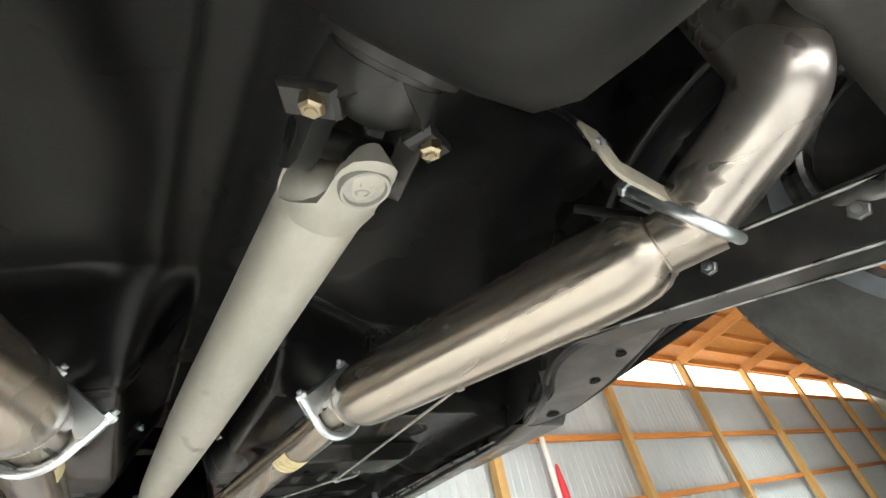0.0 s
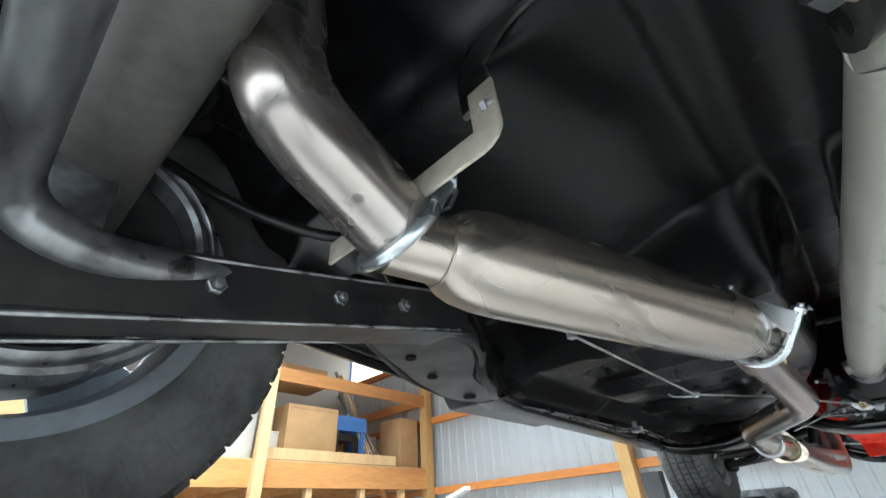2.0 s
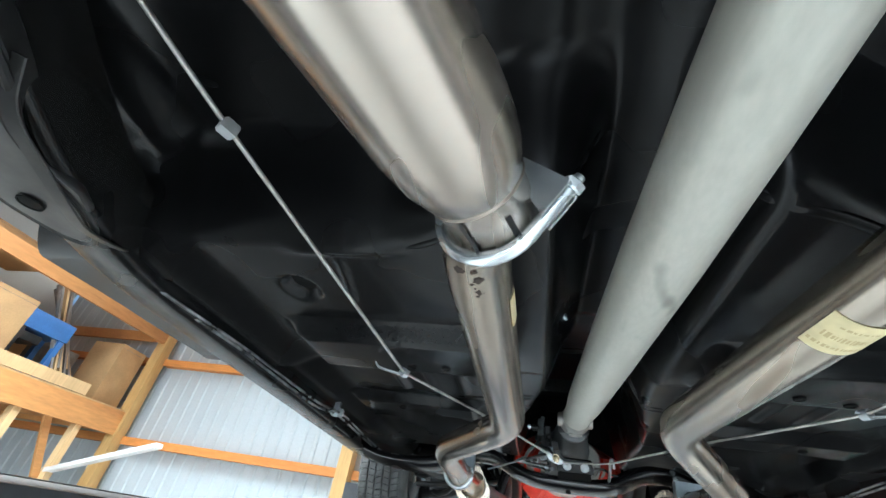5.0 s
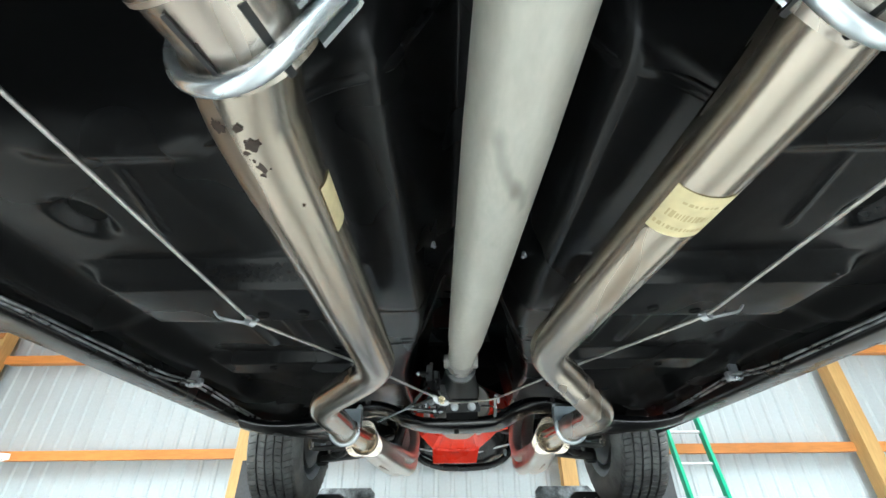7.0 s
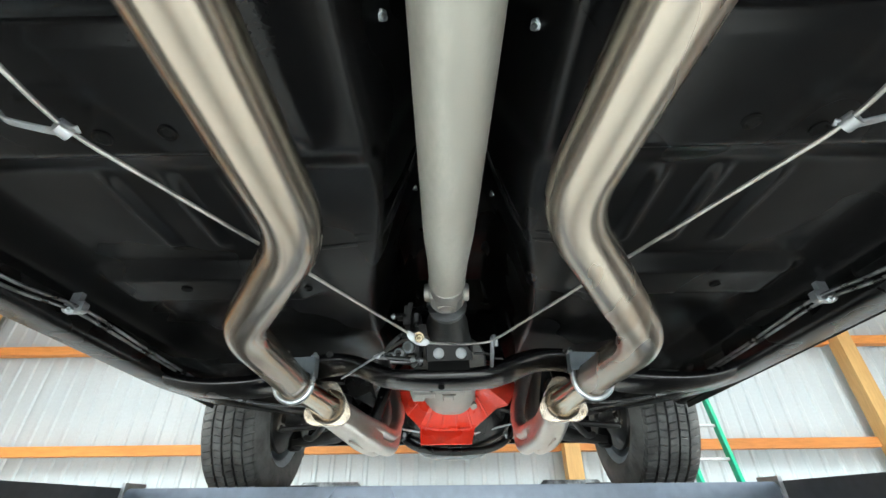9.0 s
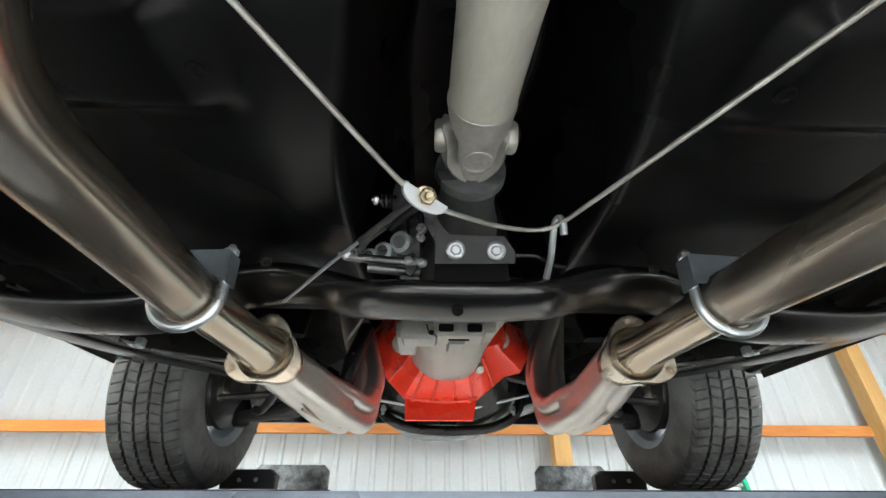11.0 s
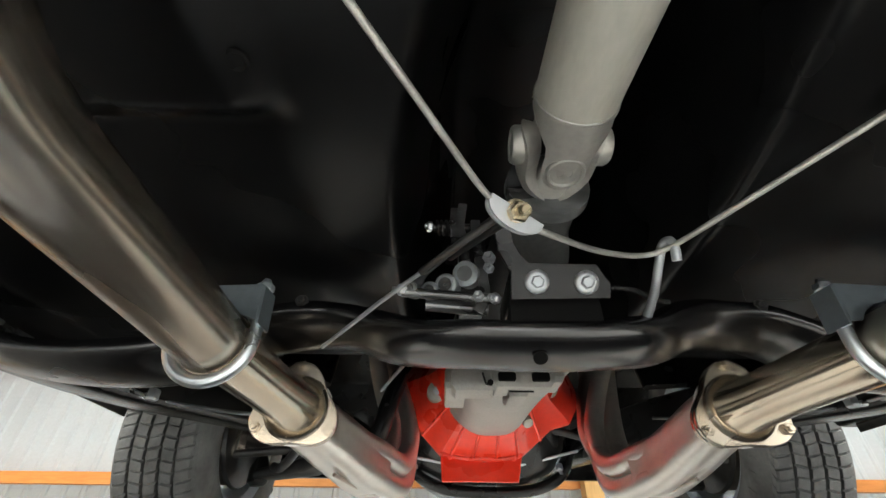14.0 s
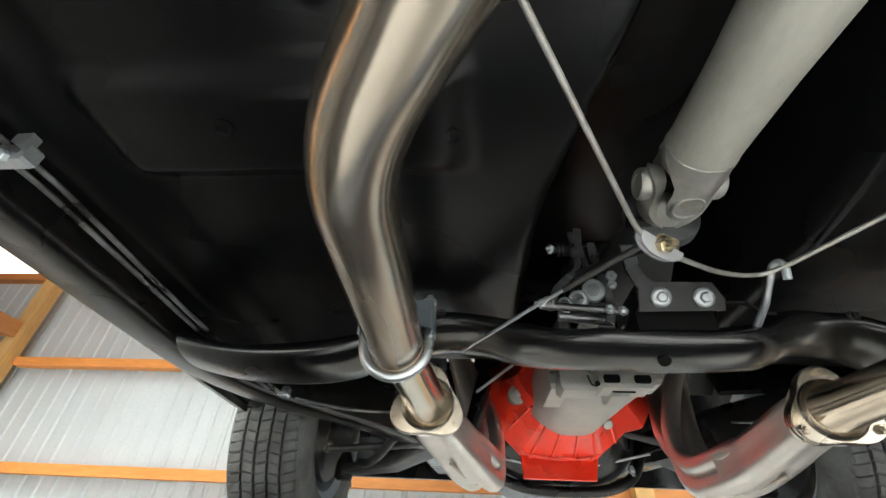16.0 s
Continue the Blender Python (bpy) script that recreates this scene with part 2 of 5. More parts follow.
def from_mesh(name, me, mat, parent=None, label="", sharp=38):
    me.materials.append(mat)
    me.shade_smooth()
    me.set_sharp_from_angle(angle=radians(sharp))
    ob = new(name, me)
    if parent:
        ob.parent = parent
    if label:
        ob["label"] = label
    return ob


def thing(name, label, category, at=(0, 0, 0), group="", kind=""):
    ob = new(name)
    ob.empty_display_size = 0.05
    ob.location = at
    return tagged(ob, label, category, group, kind)


def V(*a):
    return Vector(a)


def rounded(pts, rad, n=6):
    """A polyline with its corners rounded."""
    pts = [Vector(p) for p in pts]
    out = [pts[0]]
    for a, b, c in zip(pts, pts[1:], pts[2:]):
        ra = min(rad, (b - a).length * 0.48)
        rc = min(rad, (c - b).length * 0.48)
        p, q = b + (a - b).normalized() * ra, b + (c - b).normalized() * rc
        for i in range(n + 1):
            t = i / n
            out.append(p * (1 - t) ** 2 + b * 2 * t * (1 - t) + q * t * t)
    out.append(pts[-1])
    return out


def sweep(bm, pts, section, scales=None, cap=True, up=None):
    """Sweeps a closed 2D section along a path."""
    pts = [Vector(p) for p in pts]
    tang = []
    for i, p in enumerate(pts):
        a = pts[max(0, i - 1)]
        b = pts[min(len(pts) - 1, i + 1)]
        tang.append((b - a).normalized())
    ref = Vector(up) if up else (V(0, 0, 1) if abs(tang[0].z) < 0.9 else V(1, 0, 0))
    side = tang[0].cross(ref).normalized()
    rings = []
    for i, (p, t) in enumerate(zip(pts, tang)):
        if up:
            side = t.cross(Vector(up)).normalized()
        else:
            side = (side - t * side.dot(t)).normalized()
        top = side.cross(t)
        s = scales[i] if scales else 1.0
        rings.append([bm.verts.new(p + side * (u * s) + top * (v * s)) for u, v in section])
    k = len(section)
    for r0, r1 in zip(rings, rings[1:]):
        for j in range(k):
            bm.faces.new((r0[j], r0[(j + 1) % k], r1[(j + 1) % k], r1[j]))
    if cap:
        bm.faces.new(rings[0][::-1])
        bm.faces.new(rings[-1])
    return rings


def circle(r, n=16, squash=1.0):
    return [(r * math.cos(2 * math.pi * i / n), squash * r * math.sin(2 * math.pi * i / n)) for i in range(n)]


def rrect(w, h, r, n=3):
    out = []
    for cx, cy, a0 in ((w / 2 - r, h / 2 - r, 0), (-w / 2 + r, h / 2 - r, 90), (-w / 2 + r, -h / 2 + r, 180), (w / 2 - r, -h / 2 + r, 270)):
        for i in range(n + 1):
            a = radians(a0 + 90 * i / n)
            out.append((cx + r * math.cos(a), cy + r * math.sin(a)))
    return out


def tube(pts, r, seg=16, radii=None, cap=True):
    bm = bmesh.new()
    sweep(bm, pts, circle(1.0, seg), radii or [r] * len(pts), cap)
    return bm


def add_tube(bm, pts, r, seg=12, radii=None):
    sweep(bm, pts, circle(1.0, seg), radii or [r] * len(pts))
    return bm


def turn_to(at, normal, spin=0):
    """A pose whose z axis is the normal."""
    q = Vector(normal).to_track_quat("Z", "Y")
    return Matrix.Translation(at) @ q.to_matrix().to_4x4() @ pose(0, 0, 0, 0, 0, spin)


def add_lathe(bm, profile, m, seg=24, closed=False):
    """Turns (radius, height) pairs round the z axis of m."""
    rings = []
    for r, h in profile:
        rings.append([bm.verts.new(m @ V(r * math.cos(2 * math.pi * i / seg), r * math.sin(2 * math.pi * i / seg), h)) for i in range(seg)])
    pairs = list(zip(rings, rings[1:])) + ([(rings[-1], rings[0])] if closed else [])
    for a, b in pairs:
        for j in range(seg):
            bm.faces.new((a[j], a[(j + 1) % seg], b[(j + 1) % seg], b[j]))
    if not closed:
        bm.faces.new(rings[0][::-1])
        bm.faces.new(rings[-1])
    return bm


def lathe(profile, m, seg=24, closed=False):
    return add_lathe(bmesh.new(), profile, m, seg, closed)


def add_prism(bm, poly, depth, m, bevel=0.0):
    """A polygon in m's xy plane, thickened along its z, with chamfered rims."""
    k = len(poly)
    c = sum((V(x, y, 0) for x, y in poly), V(0, 0, 0)) / k

    def ring(h, inset):
        out = []
        for x, y in poly:
            d = V(x, y, 0) - c
            d = d * (1 - inset / max(d.length, 1e-6))
            out.append(bm.verts.new(m @ (c + d + V(0, 0, h))))
        return out
    rings = [ring(-depth / 2, bevel), ring(-depth / 2 + bevel, 0), ring(depth / 2 - bevel, 0), ring(depth / 2, bevel)] if bevel else [ring(-depth / 2, 0), ring(depth / 2, 0)]
    for a, b in zip(rings, rings[1:]):
        for j in range(k):
            bm.faces.new((a[j], a[(j + 1) % k], b[(j + 1) % k], b[j]))
    bm.faces.new(rings[0][::-1])
    bm.faces.new(rings[-1])
    return bm


def prism(poly, depth, m, bevel=0.0):
    return add_prism(bmesh.new(), poly, depth, m, bevel)


def add_box(bm, centre, size, bevel=0.004, m=None):
    mm = Matrix.Translation(centre) if m is None else m @ Matrix.Translation(centre)
    x, y, z = size
    return add_prism(bm, [(-x / 2, -y / 2), (x / 2, -y / 2), (x / 2, y / 2), (-x / 2, y / 2)], z, mm, min(bevel, min(size) * 0.3))


def box(centre, size, bevel=0.004, m=None):
    return add_box(bmesh.new(), centre, size, bevel, m)


def hexnut(r, h, m, stud=0.0):
    bm = bmesh.new()
    add_prism(bm, [(r * math.cos(radians(60 * i)), r * math.sin(radians(60 * i))) for i in range(6)], h, m, h * 0.15)
    if stud:
        add_lathe(bm, [(r * 0.5, 0), (r * 0.5, stud - 0.001), (r * 0.42, stud)], m, 12)
    return bm


def smooth01(t):
    t = max(0.0, min(1.0, t))
    return t * t * (3 - 2 * t)

# ---------------------------------------------------------------- the workshop
WALL_Y = 5.97
X0, X1, Y0 = -8.6, 27.0, -4.6
EAVE, SLOPE = 5.32, 0.20


def roof_z(y):
    return EAVE + SLOPE * (WALL_Y - y)


tagged(part("floor", box(((X0 + X1) / 2, (Y0 + WALL_Y) / 2, -0.1), (X1 - X0, WALL_Y - Y0 + 0.4, 0.2), 0.0), M_CONCRETE),
       "pale smooth concrete workshop floor", "floor", kind="structure")
wall_front = tagged(part("wall_front", box(((X0 + X1) / 2, WALL_Y + 0.10, EAVE / 2 - 0.3), (X1 - X0, 0.08, EAVE - 0.6 - 0.08), 0.0), M_SHEET),
                    "white ribbed metal workshop wall with orange girts", "wall", kind="structure")
tagged(part("wall_left", box((X0 - 0.05, (Y0 + WALL_Y) / 2, 4.0), (0.1, WALL_Y - Y0, 8.0), 0.0), M_SHEET),
                   "white metal workshop side wall", "wall", kind="structure")
tagged(part("wall_right", box((X1 + 0.05, (Y0 + WALL_Y) / 2, 4.0), (0.1, WALL_Y - Y0, 8.0), 0.0), M_SHEET),
                    "white metal workshop end wall", "wall", kind="structure")
bm = bmesh.new()
for a, b, z0, z1 in ((X0, 0.3 - DOOR_W / 2, 0, 8), (0.3 + DOOR_W / 2, X1, 0, 8), (0.3 - DOOR_W / 2, 0.3 + DOOR_W / 2, DOOR_H, 8)):
    add_box(bm, ((a + b) / 2, Y0 - 0.05, (z0 + z1) / 2), (b - a, 0.1, z1 - z0), 0.0)
tagged(part("wall_back", bm, M_SHEET), "white metal wall with a large open doorway", "wall", kind="structure")
# roof: boards on rafters and purlins, one mesh
bm = bmesh.new()
ym = (Y0 + WALL_Y) / 2
add_box(bm, ((X0 + X1) / 2, 0, 0), (X1 - X0, (WALL_Y - Y0 + 0.6) * 1.02, 0.05), 0.0, Matrix.Translation((0, ym, roof_z(ym) + 0.20)) @ pose(0, 0, 0, -math.degrees(math.atan(SLOPE))))
for i in range(18):
    y = WALL_Y - 0.05 - i * 0.6
    add_box(bm, ((X0 + X1) / 2, y, roof_z(y) + 0.10), (X1 - X0, 0.05, 0.14), 0.0)
tagged(part("ceiling", bm, M_ROOF), "orange stained board roof on purlins", "roof", kind="structure")
POSTS_X = [-5.86, -2.36, 1.28, 4.68] + [4.68 + 3.6 * k for k in range(1, 7)]
for px in POSTS_X:
    rafter = box((px, 0, 0), (0.09, 10.3, 0.24), 0.006, Matrix.Translation((0, ym, roof_z(ym) - 0.09)) @ pose(0, 0, 0, -math.degrees(math.atan(SLOPE))))
    tagged(part("rafter", rafter, M_PLY), "orange stained sloping roof rafter", "rafter", "roof rafters", "structure")
    post = part("post", box((px, WALL_Y - 0.17, EAVE / 2), (0.16, 0.16, EAVE), 0.008), M_POST)
    tagged(post, "yellow pine wall post", "post", "wall posts", "structure")
edges = [X0] + [p for p in POSTS_X] + [X1]
for gz in (0.95, 2.27, 3.40, 4.60):
    for a, b in zip(edges, edges[1:]):
        g = part("girt", box(((a + b) / 2, WALL_Y - 0.06, gz), (b - a - 0.17, 0.12, 0.10), 0.006), M_GIRT)
        tagged(g, "orange stained horizontal wall girt", "girt", "wall girts", "structure")
# ribbed sheets on shared meshes: broad ribs, in 0.92 m sheets
SHEET_W, SHEET_H = 0.92, 4.62
prof, x = [], 0.0
while x < SHEET_W - 0.01:
    prof += [(x, 0), (x + 0.10, 0), (x + 0.118, 0.014), (x + 0.148, 0.014), (x + 0.166, 0)]
    x += 0.184
prof.append((SHEET_W, 0))
sv = [(px, -d, z) for z in (0, SHEET_H) for px, d in prof]
k = len(prof)
sheet_me = bpy.data.meshes.new("sheet")
sheet_me.from_pydata(sv, [], [(i, i + 1, k + i + 1, k + i) for i in range(k - 1)])
sheet_me.materials.append(M_SHEET)
for i in range(int((X1 - X0) / SHEET_W)):
    ob = new("sheet", sheet_me)
    ob.location = (X0 + i * SHEET_W, WALL_Y + 0.052 - 0.004 * (i % 2), 0.0)
    ob.parent = wall_front
# translucent band under the eave, its daylight put in as emission
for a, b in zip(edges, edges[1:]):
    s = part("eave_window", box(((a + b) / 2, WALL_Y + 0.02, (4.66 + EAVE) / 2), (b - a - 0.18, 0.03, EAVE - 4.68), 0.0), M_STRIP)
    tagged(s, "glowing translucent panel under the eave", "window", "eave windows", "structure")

# ---------------------------------------------------------------- four-post lift
RAMP_IN, RAMP_W, RAMP_Z, RAMP_Y0, RAMP_Y1 = 0.55, 0.50, 1.735, -1.6, 3.95


def make_lift():
    lift = thing("four_post_lift", "dark painted four-post car lift with two raised runways", "car lift")
    for s in (-1, 1):
        xc = s * (RAMP_IN + RAMP_W / 2)
        L = RAMP_Y1 - RAMP_Y0
        yc = (RAMP_Y0 + RAMP_Y1) / 2
        rail = bmesh.new()
        add_box(rail, (s * (RAMP_IN + 0.02), yc, RAMP_Z - 0.08), (0.04, L, 0.16), 0.005)
        add_box(rail, (s * (RAMP_IN + RAMP_W - 0.02), yc, RAMP_Z - 0.08), (0.04, L, 0.16), 0.005)
        for i in range(7):
            add_box(rail, (xc, RAMP_Y0 + 0.3 + i * (L - 0.6) / 6, RAMP_Z - 0.09), (RAMP_W - 0.084, 0.08, 0.10), 0.003)
        runway = part("runway", rail, M_LIFT, lift)
        part("tread_plate", box((xc, yc, RAMP_Z - 0.008), (RAMP_W - 0.084, L - 0.01, 0.012), 0.002), M_LIFTTOP, runway, "worn brownish runway tread plate")
        stop = part("wheel_stop", prism([(-0.20, -0.055), (0.20, -0.055), (0.20, 0.03), (0.17, 0.062), (-0.17, 0.062), (-0.20, 0.03)], 0.012,
                                        Matrix.Translation((s * 0.755, RAMP_Y1 - 0.04, RAMP_Z + 0.054)) @ pose(0, 0, 0, 90), 0.002), M_BRACKET, lift, "grey steel wheel stop plate with cut corners")
        part("gusset", box((s * 0.755, RAMP_Y1 - 0.012, RAMP_Z + 0.02), (0.06, 0.04, 0.04), 0.004), M_LIFT, stop)
        # runway hangs in the end beams
    for y in (RAMP_Y0 + 0.1, RAMP_Y1 + 0.06):
        part("cross_beam", box((0, y, RAMP_Z - 0.097), (3.1, 0.11, 0.17), 0.006), M_GALV, lift, "galvanised steel end cross beam")
        for s in (-1, 1):
            col = bmesh.new()
            add_box(col, (s * 1.50, y, 1.02), (0.14, 0.02, 2.04), 0.003)
            add_box(col, (s * 1.562, y + 0.05, 1.02), (0.02, 0.10, 2.04), 0.003)
            add_box(col, (s * 1.438, y + 0.05, 1.02), (0.02, 0.10, 2.04), 0.003)
            c = part("column", col, M_LIFT, lift)
            part("foot_plate", box((s * 1.5, y + 0.03, 0.006), (0.34, 0.34, 0.012), 0.002), M_LIFT, c)
    bridge = part("jack_tray", box((0, 1.73, RAMP_Z - 0.06), (1.085, 0.05, 0.118), 0.006), M_BRIDGE, lift, "blue-grey painted rolling jack beam between the runways")
    part("tray_plate", box((0, 1.895, RAMP_Z - 0.105), (1.08, 0.27, 0.010), 0.002), M_BRIDGE, bridge)
    for s in (-1, 1):
        part("end_bracket", box((s * 0.546, 1.73, RAMP_Z - 0.055), (0.006, 0.056, 0.125), 0.001), M_GALV, bridge)
    return lift


make_lift()


def wheel_chock(at, m_rot=0):
    c = thing("wheel_chock", "small black drilled steel wheel chock on the runway", "wheel chock", at, "wheel chocks")
    bm = prism([(-0.10, 0), (0.10, 0), (0.10, 0.045), (0.07, 0.065), (-0.07, 0.065), (-0.10, 0.045)], 0.05, pose(0, 0, 0, 90, 0, m_rot), 0.004)
    part("body", bm, M_LIFT, c)
    for d in (-0.03, 0.03):
        part("bolt", lathe([(0.008, 0), (0.008, 0.004), (0.006, 0.006)], pose(d, -0.026, 0.03, 90), 10), M_ZINC, c)
    return c


wheel_chock((-0.70, 3.16, RAMP_Z + 0.001))
wheel_chock((0.72, 3.20, RAMP_Z + 0.001))

# ---------------------------------------------------------------- the car
car = thing("car", "black classic car with freshly painted underside raised on a lift", "car", (0, 1.4, 1.735))
car.location = (0, 0, 0)


def tunnel_rise(x, y):
    half = 0.056 + 0.07 * smooth01((y - 1.30) / 0.5)
    high = 0.14 + 0.16 * smooth01((y - 1.3) / 0.7)
    d = abs(x - 0.012)
    return high * smooth01((half + 0.052 - d) / 0.078)


def floor_z(x, y):
    ax = abs(x)
    z = 2.042 + 0.014 * smooth01((y - 1.24) / 0.05)
    kick = 0.765 + 0.075 * smooth01((ax - 0.10) / 0.20)
    step = smooth01((kick - y) / 0.10)
    z += 0.14 * step                                   # seat pan step
    z += 0.17 * smooth01((0.24 - y) / 0.16)            # over the axle
    z += 0.55 * smooth01((y - 2.15) / 0.35)            # toe board
    z += tunnel_rise(x, y) * (1 - 0.86 * step)
    # stamped cross band with a flat lower face
    if y > 0.9:
        w = smooth01((y - 1.055) / 0.022) * smooth01((1.245 - y) / 0.025) * smooth01((ax - 0.14) / 0.05) * smooth01((0.56 - ax) / 0.04)
        z -= 0.026 * w
        w = smooth01((0.010 - abs(y - 1.085)) / 0.008) * smooth01((ax - 0.20) / 0.02) * smooth01((0.52 - ax) / 0.02)
        z += 0.007 * w
        w = smooth01((y - 1.50) / 0.03) * smooth01((1.64 - y) / 0.03) * smooth01((ax - 0.22) / 0.05) * smooth01((0.60 - ax) / 0.03)
        z -= 0.022 * w
    # long beads
    for bx in (0.27, 0.345, 0.42):
        w = smooth01((0.014 - abs(ax - bx)) / 0.010) * smooth01((y - 1.28) / 0.03) * smooth01((1.47 - y) / 0.03)
        z -= 0.008 * w
    # rolled edge of the seat step, and a fine bead beside the recess
    if 0.78 < y < 1.02:
        z -= 0.007 * smooth01((0.020 - abs(y - 0.843)) / 0.018) * smooth01((ax - 0.26) / 0.04) * smooth01((0.46 - ax) / 0.05)
        z -= 0.0035 * smooth01((0.007 - abs(ax - 0.367 - 0.19 * (y - 0.868))) / 0.006) * smooth01((y - 0.86) / 0.02) * smooth01((1.0 - y) / 0.02)
    # round drain recess with a rolled rim
    if 0.85 < y < 1.06:
        d = math.hypot((ax - 0.470) / 0.84, y - 0.957)
        z += 0.016 * smooth01((0.042 - d) / 0.020)
    # rounded dip down to the rails
    z -= 0.030 * smooth01((ax - 0.57) / 0.08) * (1 if y > 0.55 else smooth01((y - 0.3) / 0.25))
    z += 0.0022 * noise.noise(V(x * 7, y * 7, 0.3)) + 0.0003 * noise.noise(V(x * 23, y * 23, 2.1))
    return z


NX, NY = 300, 640
xs = [-0.84 + 1.68 * i / NX for i in range(NX + 1)]
ys = [-1.3 + 4.2 * j / NY for j in range(NY + 1)]
fv = [(x, y, floor_z(x, y)) for y in ys for x in xs]
ff = [(j * (NX + 1) + i, j * (NX + 1) + i + 1, (j + 1) * (NX + 1) + i + 1, (j + 1) * (NX + 1) + i) for j in range(NY) for i in range(NX)]
me = bpy.data.meshes.new("floor_pan")
me.from_pydata(fv, [], ff)
pan = from_mesh("floor_pan", me, M_PAN, car, "glossy black painted pressed-steel floor pan with a centre tunnel", 60)
for bx, by in ((-0.338, 1.195), (0.372, 1.20), (-0.27, 1.19), (0.30, 1.19), (-0.456, 1.56), (0.476, 1.575), (-0.25, 1.58), (0.26, 1.58)):
    part("drain_plug", lathe([(0.009, 0.002), (0.009, -0.001), (0.007, -0.002), (0.005, 0.0)], Matrix.Translation((bx, by, floor_z(bx, by) - 0.001)), 14), M_RUBBERSHADE, pan)
for s in (-1, 1):
    for by in (1.13, 1.52):
        bx = 0.016 + s * 0.074
        part("tunnel_bolt", hexnut(0.006, 0.006, turn_to((bx, by, floor_z(bx, by) - 0.002), (-s * 0.6, 0, -0.8)), 0.008), M_ZINC, pan)


# pressed creases that run from the tunnel out across the floor
for s in (-1, 1):
    for rows, r in ((((0.270, 1.475), (0.200, 1.465), (0.150, 1.458), (0.120, 1.452), (0.095, 1.438), (0.070, 1.412), (0.052, 1.375)), 0.0060),
                    (((0.150, 1.436), (0.120, 1.430), (0.095, 1.416), (0.070, 1.392)), 0.0045)):
        arc = [V(0.012 + s * x, y, floor_z(0.012 + s * x, y) + r * 0.45) for x, y in rows]
        part("stamped_rib", tube(rounded(arc, 0.02, 4), r, 10), M_PAN, pan)


for s in (-1, 1):
    at = Matrix.Translation((s * 0.470, 0.957, floor_z(s * 0.470, 0.957))) @ Matrix.Diagonal((0.84, 1, 1, 1))
    part("dish_plug", lathe([(0.022, 0.002), (0.022, -0.001), (0.019, -0.002), (0.006, -0.0015)], at, 40), M_RUBBERSHADE, pan, "black rubber drain plug in a round recess")


for s in (-1, 1):
    ridge = []
    for k in range(12):
        x = 0.050 + 0.021 * k
        y = 0.769 + 0.075 * smooth01((x - 0.10) / 0.20)
        ridge.append(V(0.012 + s * x, y, floor_z(0.012 + s * x, y) + 0.0035))
    part("shoulder_ridge", tube(ridge, 0.0065, 12, [0.003] + [0.0065] * 10 + [0.003]), M_PAN, pan)


def rocker_z(y, s=0):
    """The sill's height; the body sits a little lower on one side."""
    return 2.022 - 0.024 * (y - 1.6) + 0.03 * smooth01((0.9 - y) / 0.6) - 0.008 * s


# outer body: rockers, lower side panels with wheel openings, nose, tail and top
for s in (-1, 1):
    bm = bmesh.new()
    sweep(bm, [(s * 0.81, y, rocker_z(y, s) + 0.05) for y in (0.34, 0.9, 1.5, 2.1, 2.40)], rrect(0.09, 0.10, 0.02), up=(0, 0, 1))
    rk = part("rocker", bm, M_FRAME, car, "black painted rocker sill with a pinch seam")
    bm = bmesh.new()
    sweep(bm, [(s * 0.80, y, rocker_z(y, s) - 0.004) for y in (0.36, 0.6, 0.9, 1.3, 1.7, 2.38)], rrect(0.004, 0.022, 0.0015, 1), up=(0, 0, 1))
    part("pinch_seam", bm, M_DUSTY, rk)
    out = [(-1.3, 2.05), (-0.42, 2.05), (-0.40, 2.20), (-0.25, 2.42), (0.0, 2.48), (0.22, 2.40), (0.36, 2.20), (0.37, rocker_z(0.37) + 0.09), (2.42, rocker_z(2.42) + 0.09),
           (2.46, 2.12), (2.60, 2.36), (2.87, 2.44), (3.14, 2.36), (3.30, 2.10), (3.34, 2.02), (3.72, 2.05), (3.75, 2.7), (-1.3, 2.7)]
    bm = prism([(y, z) for y, z in out], 0.03, Matrix.Translation((s * 0.945, 0, 0)) @ Matrix(((0, 0, 1, 0), (1, 0, 0, 0), (0, 1, 0, 0), (0, 0, 0, 1))))
    part("side_panel", bm, M_FRAME, car, "black painted lower body side")
part("nose_panel", box((0, 3.74, 2.35), (1.88, 0.03, 0.62), 0.005), M_FRAME, car)
part("tail_panel", box((0, -1.29, 2.4), (1.88, 0.03, 0.62), 0.005), M_FRAME, car)
part("upper_body", box((0, 1.23, 2.72), (1.90, 5.05, 0.03), 0.005), M_FRAME, car)
# inner fenders over the front wheels
for s in (-1, 1):
    bm = bmesh.new()
    sweep(bm, [(s * 0.62, 2.42, 2.10), (s * 0.60, 2.5, 2.35), (s * 0.60, 2.87, 2.46), (s * 0.60, 3.25, 2.35), (s * 0.60, 3.34, 2.15)], rrect(0.02, 0.5, 0.008), up=(s, 0, 0))
    part("inner_fender", bm, M_FRAME, car)

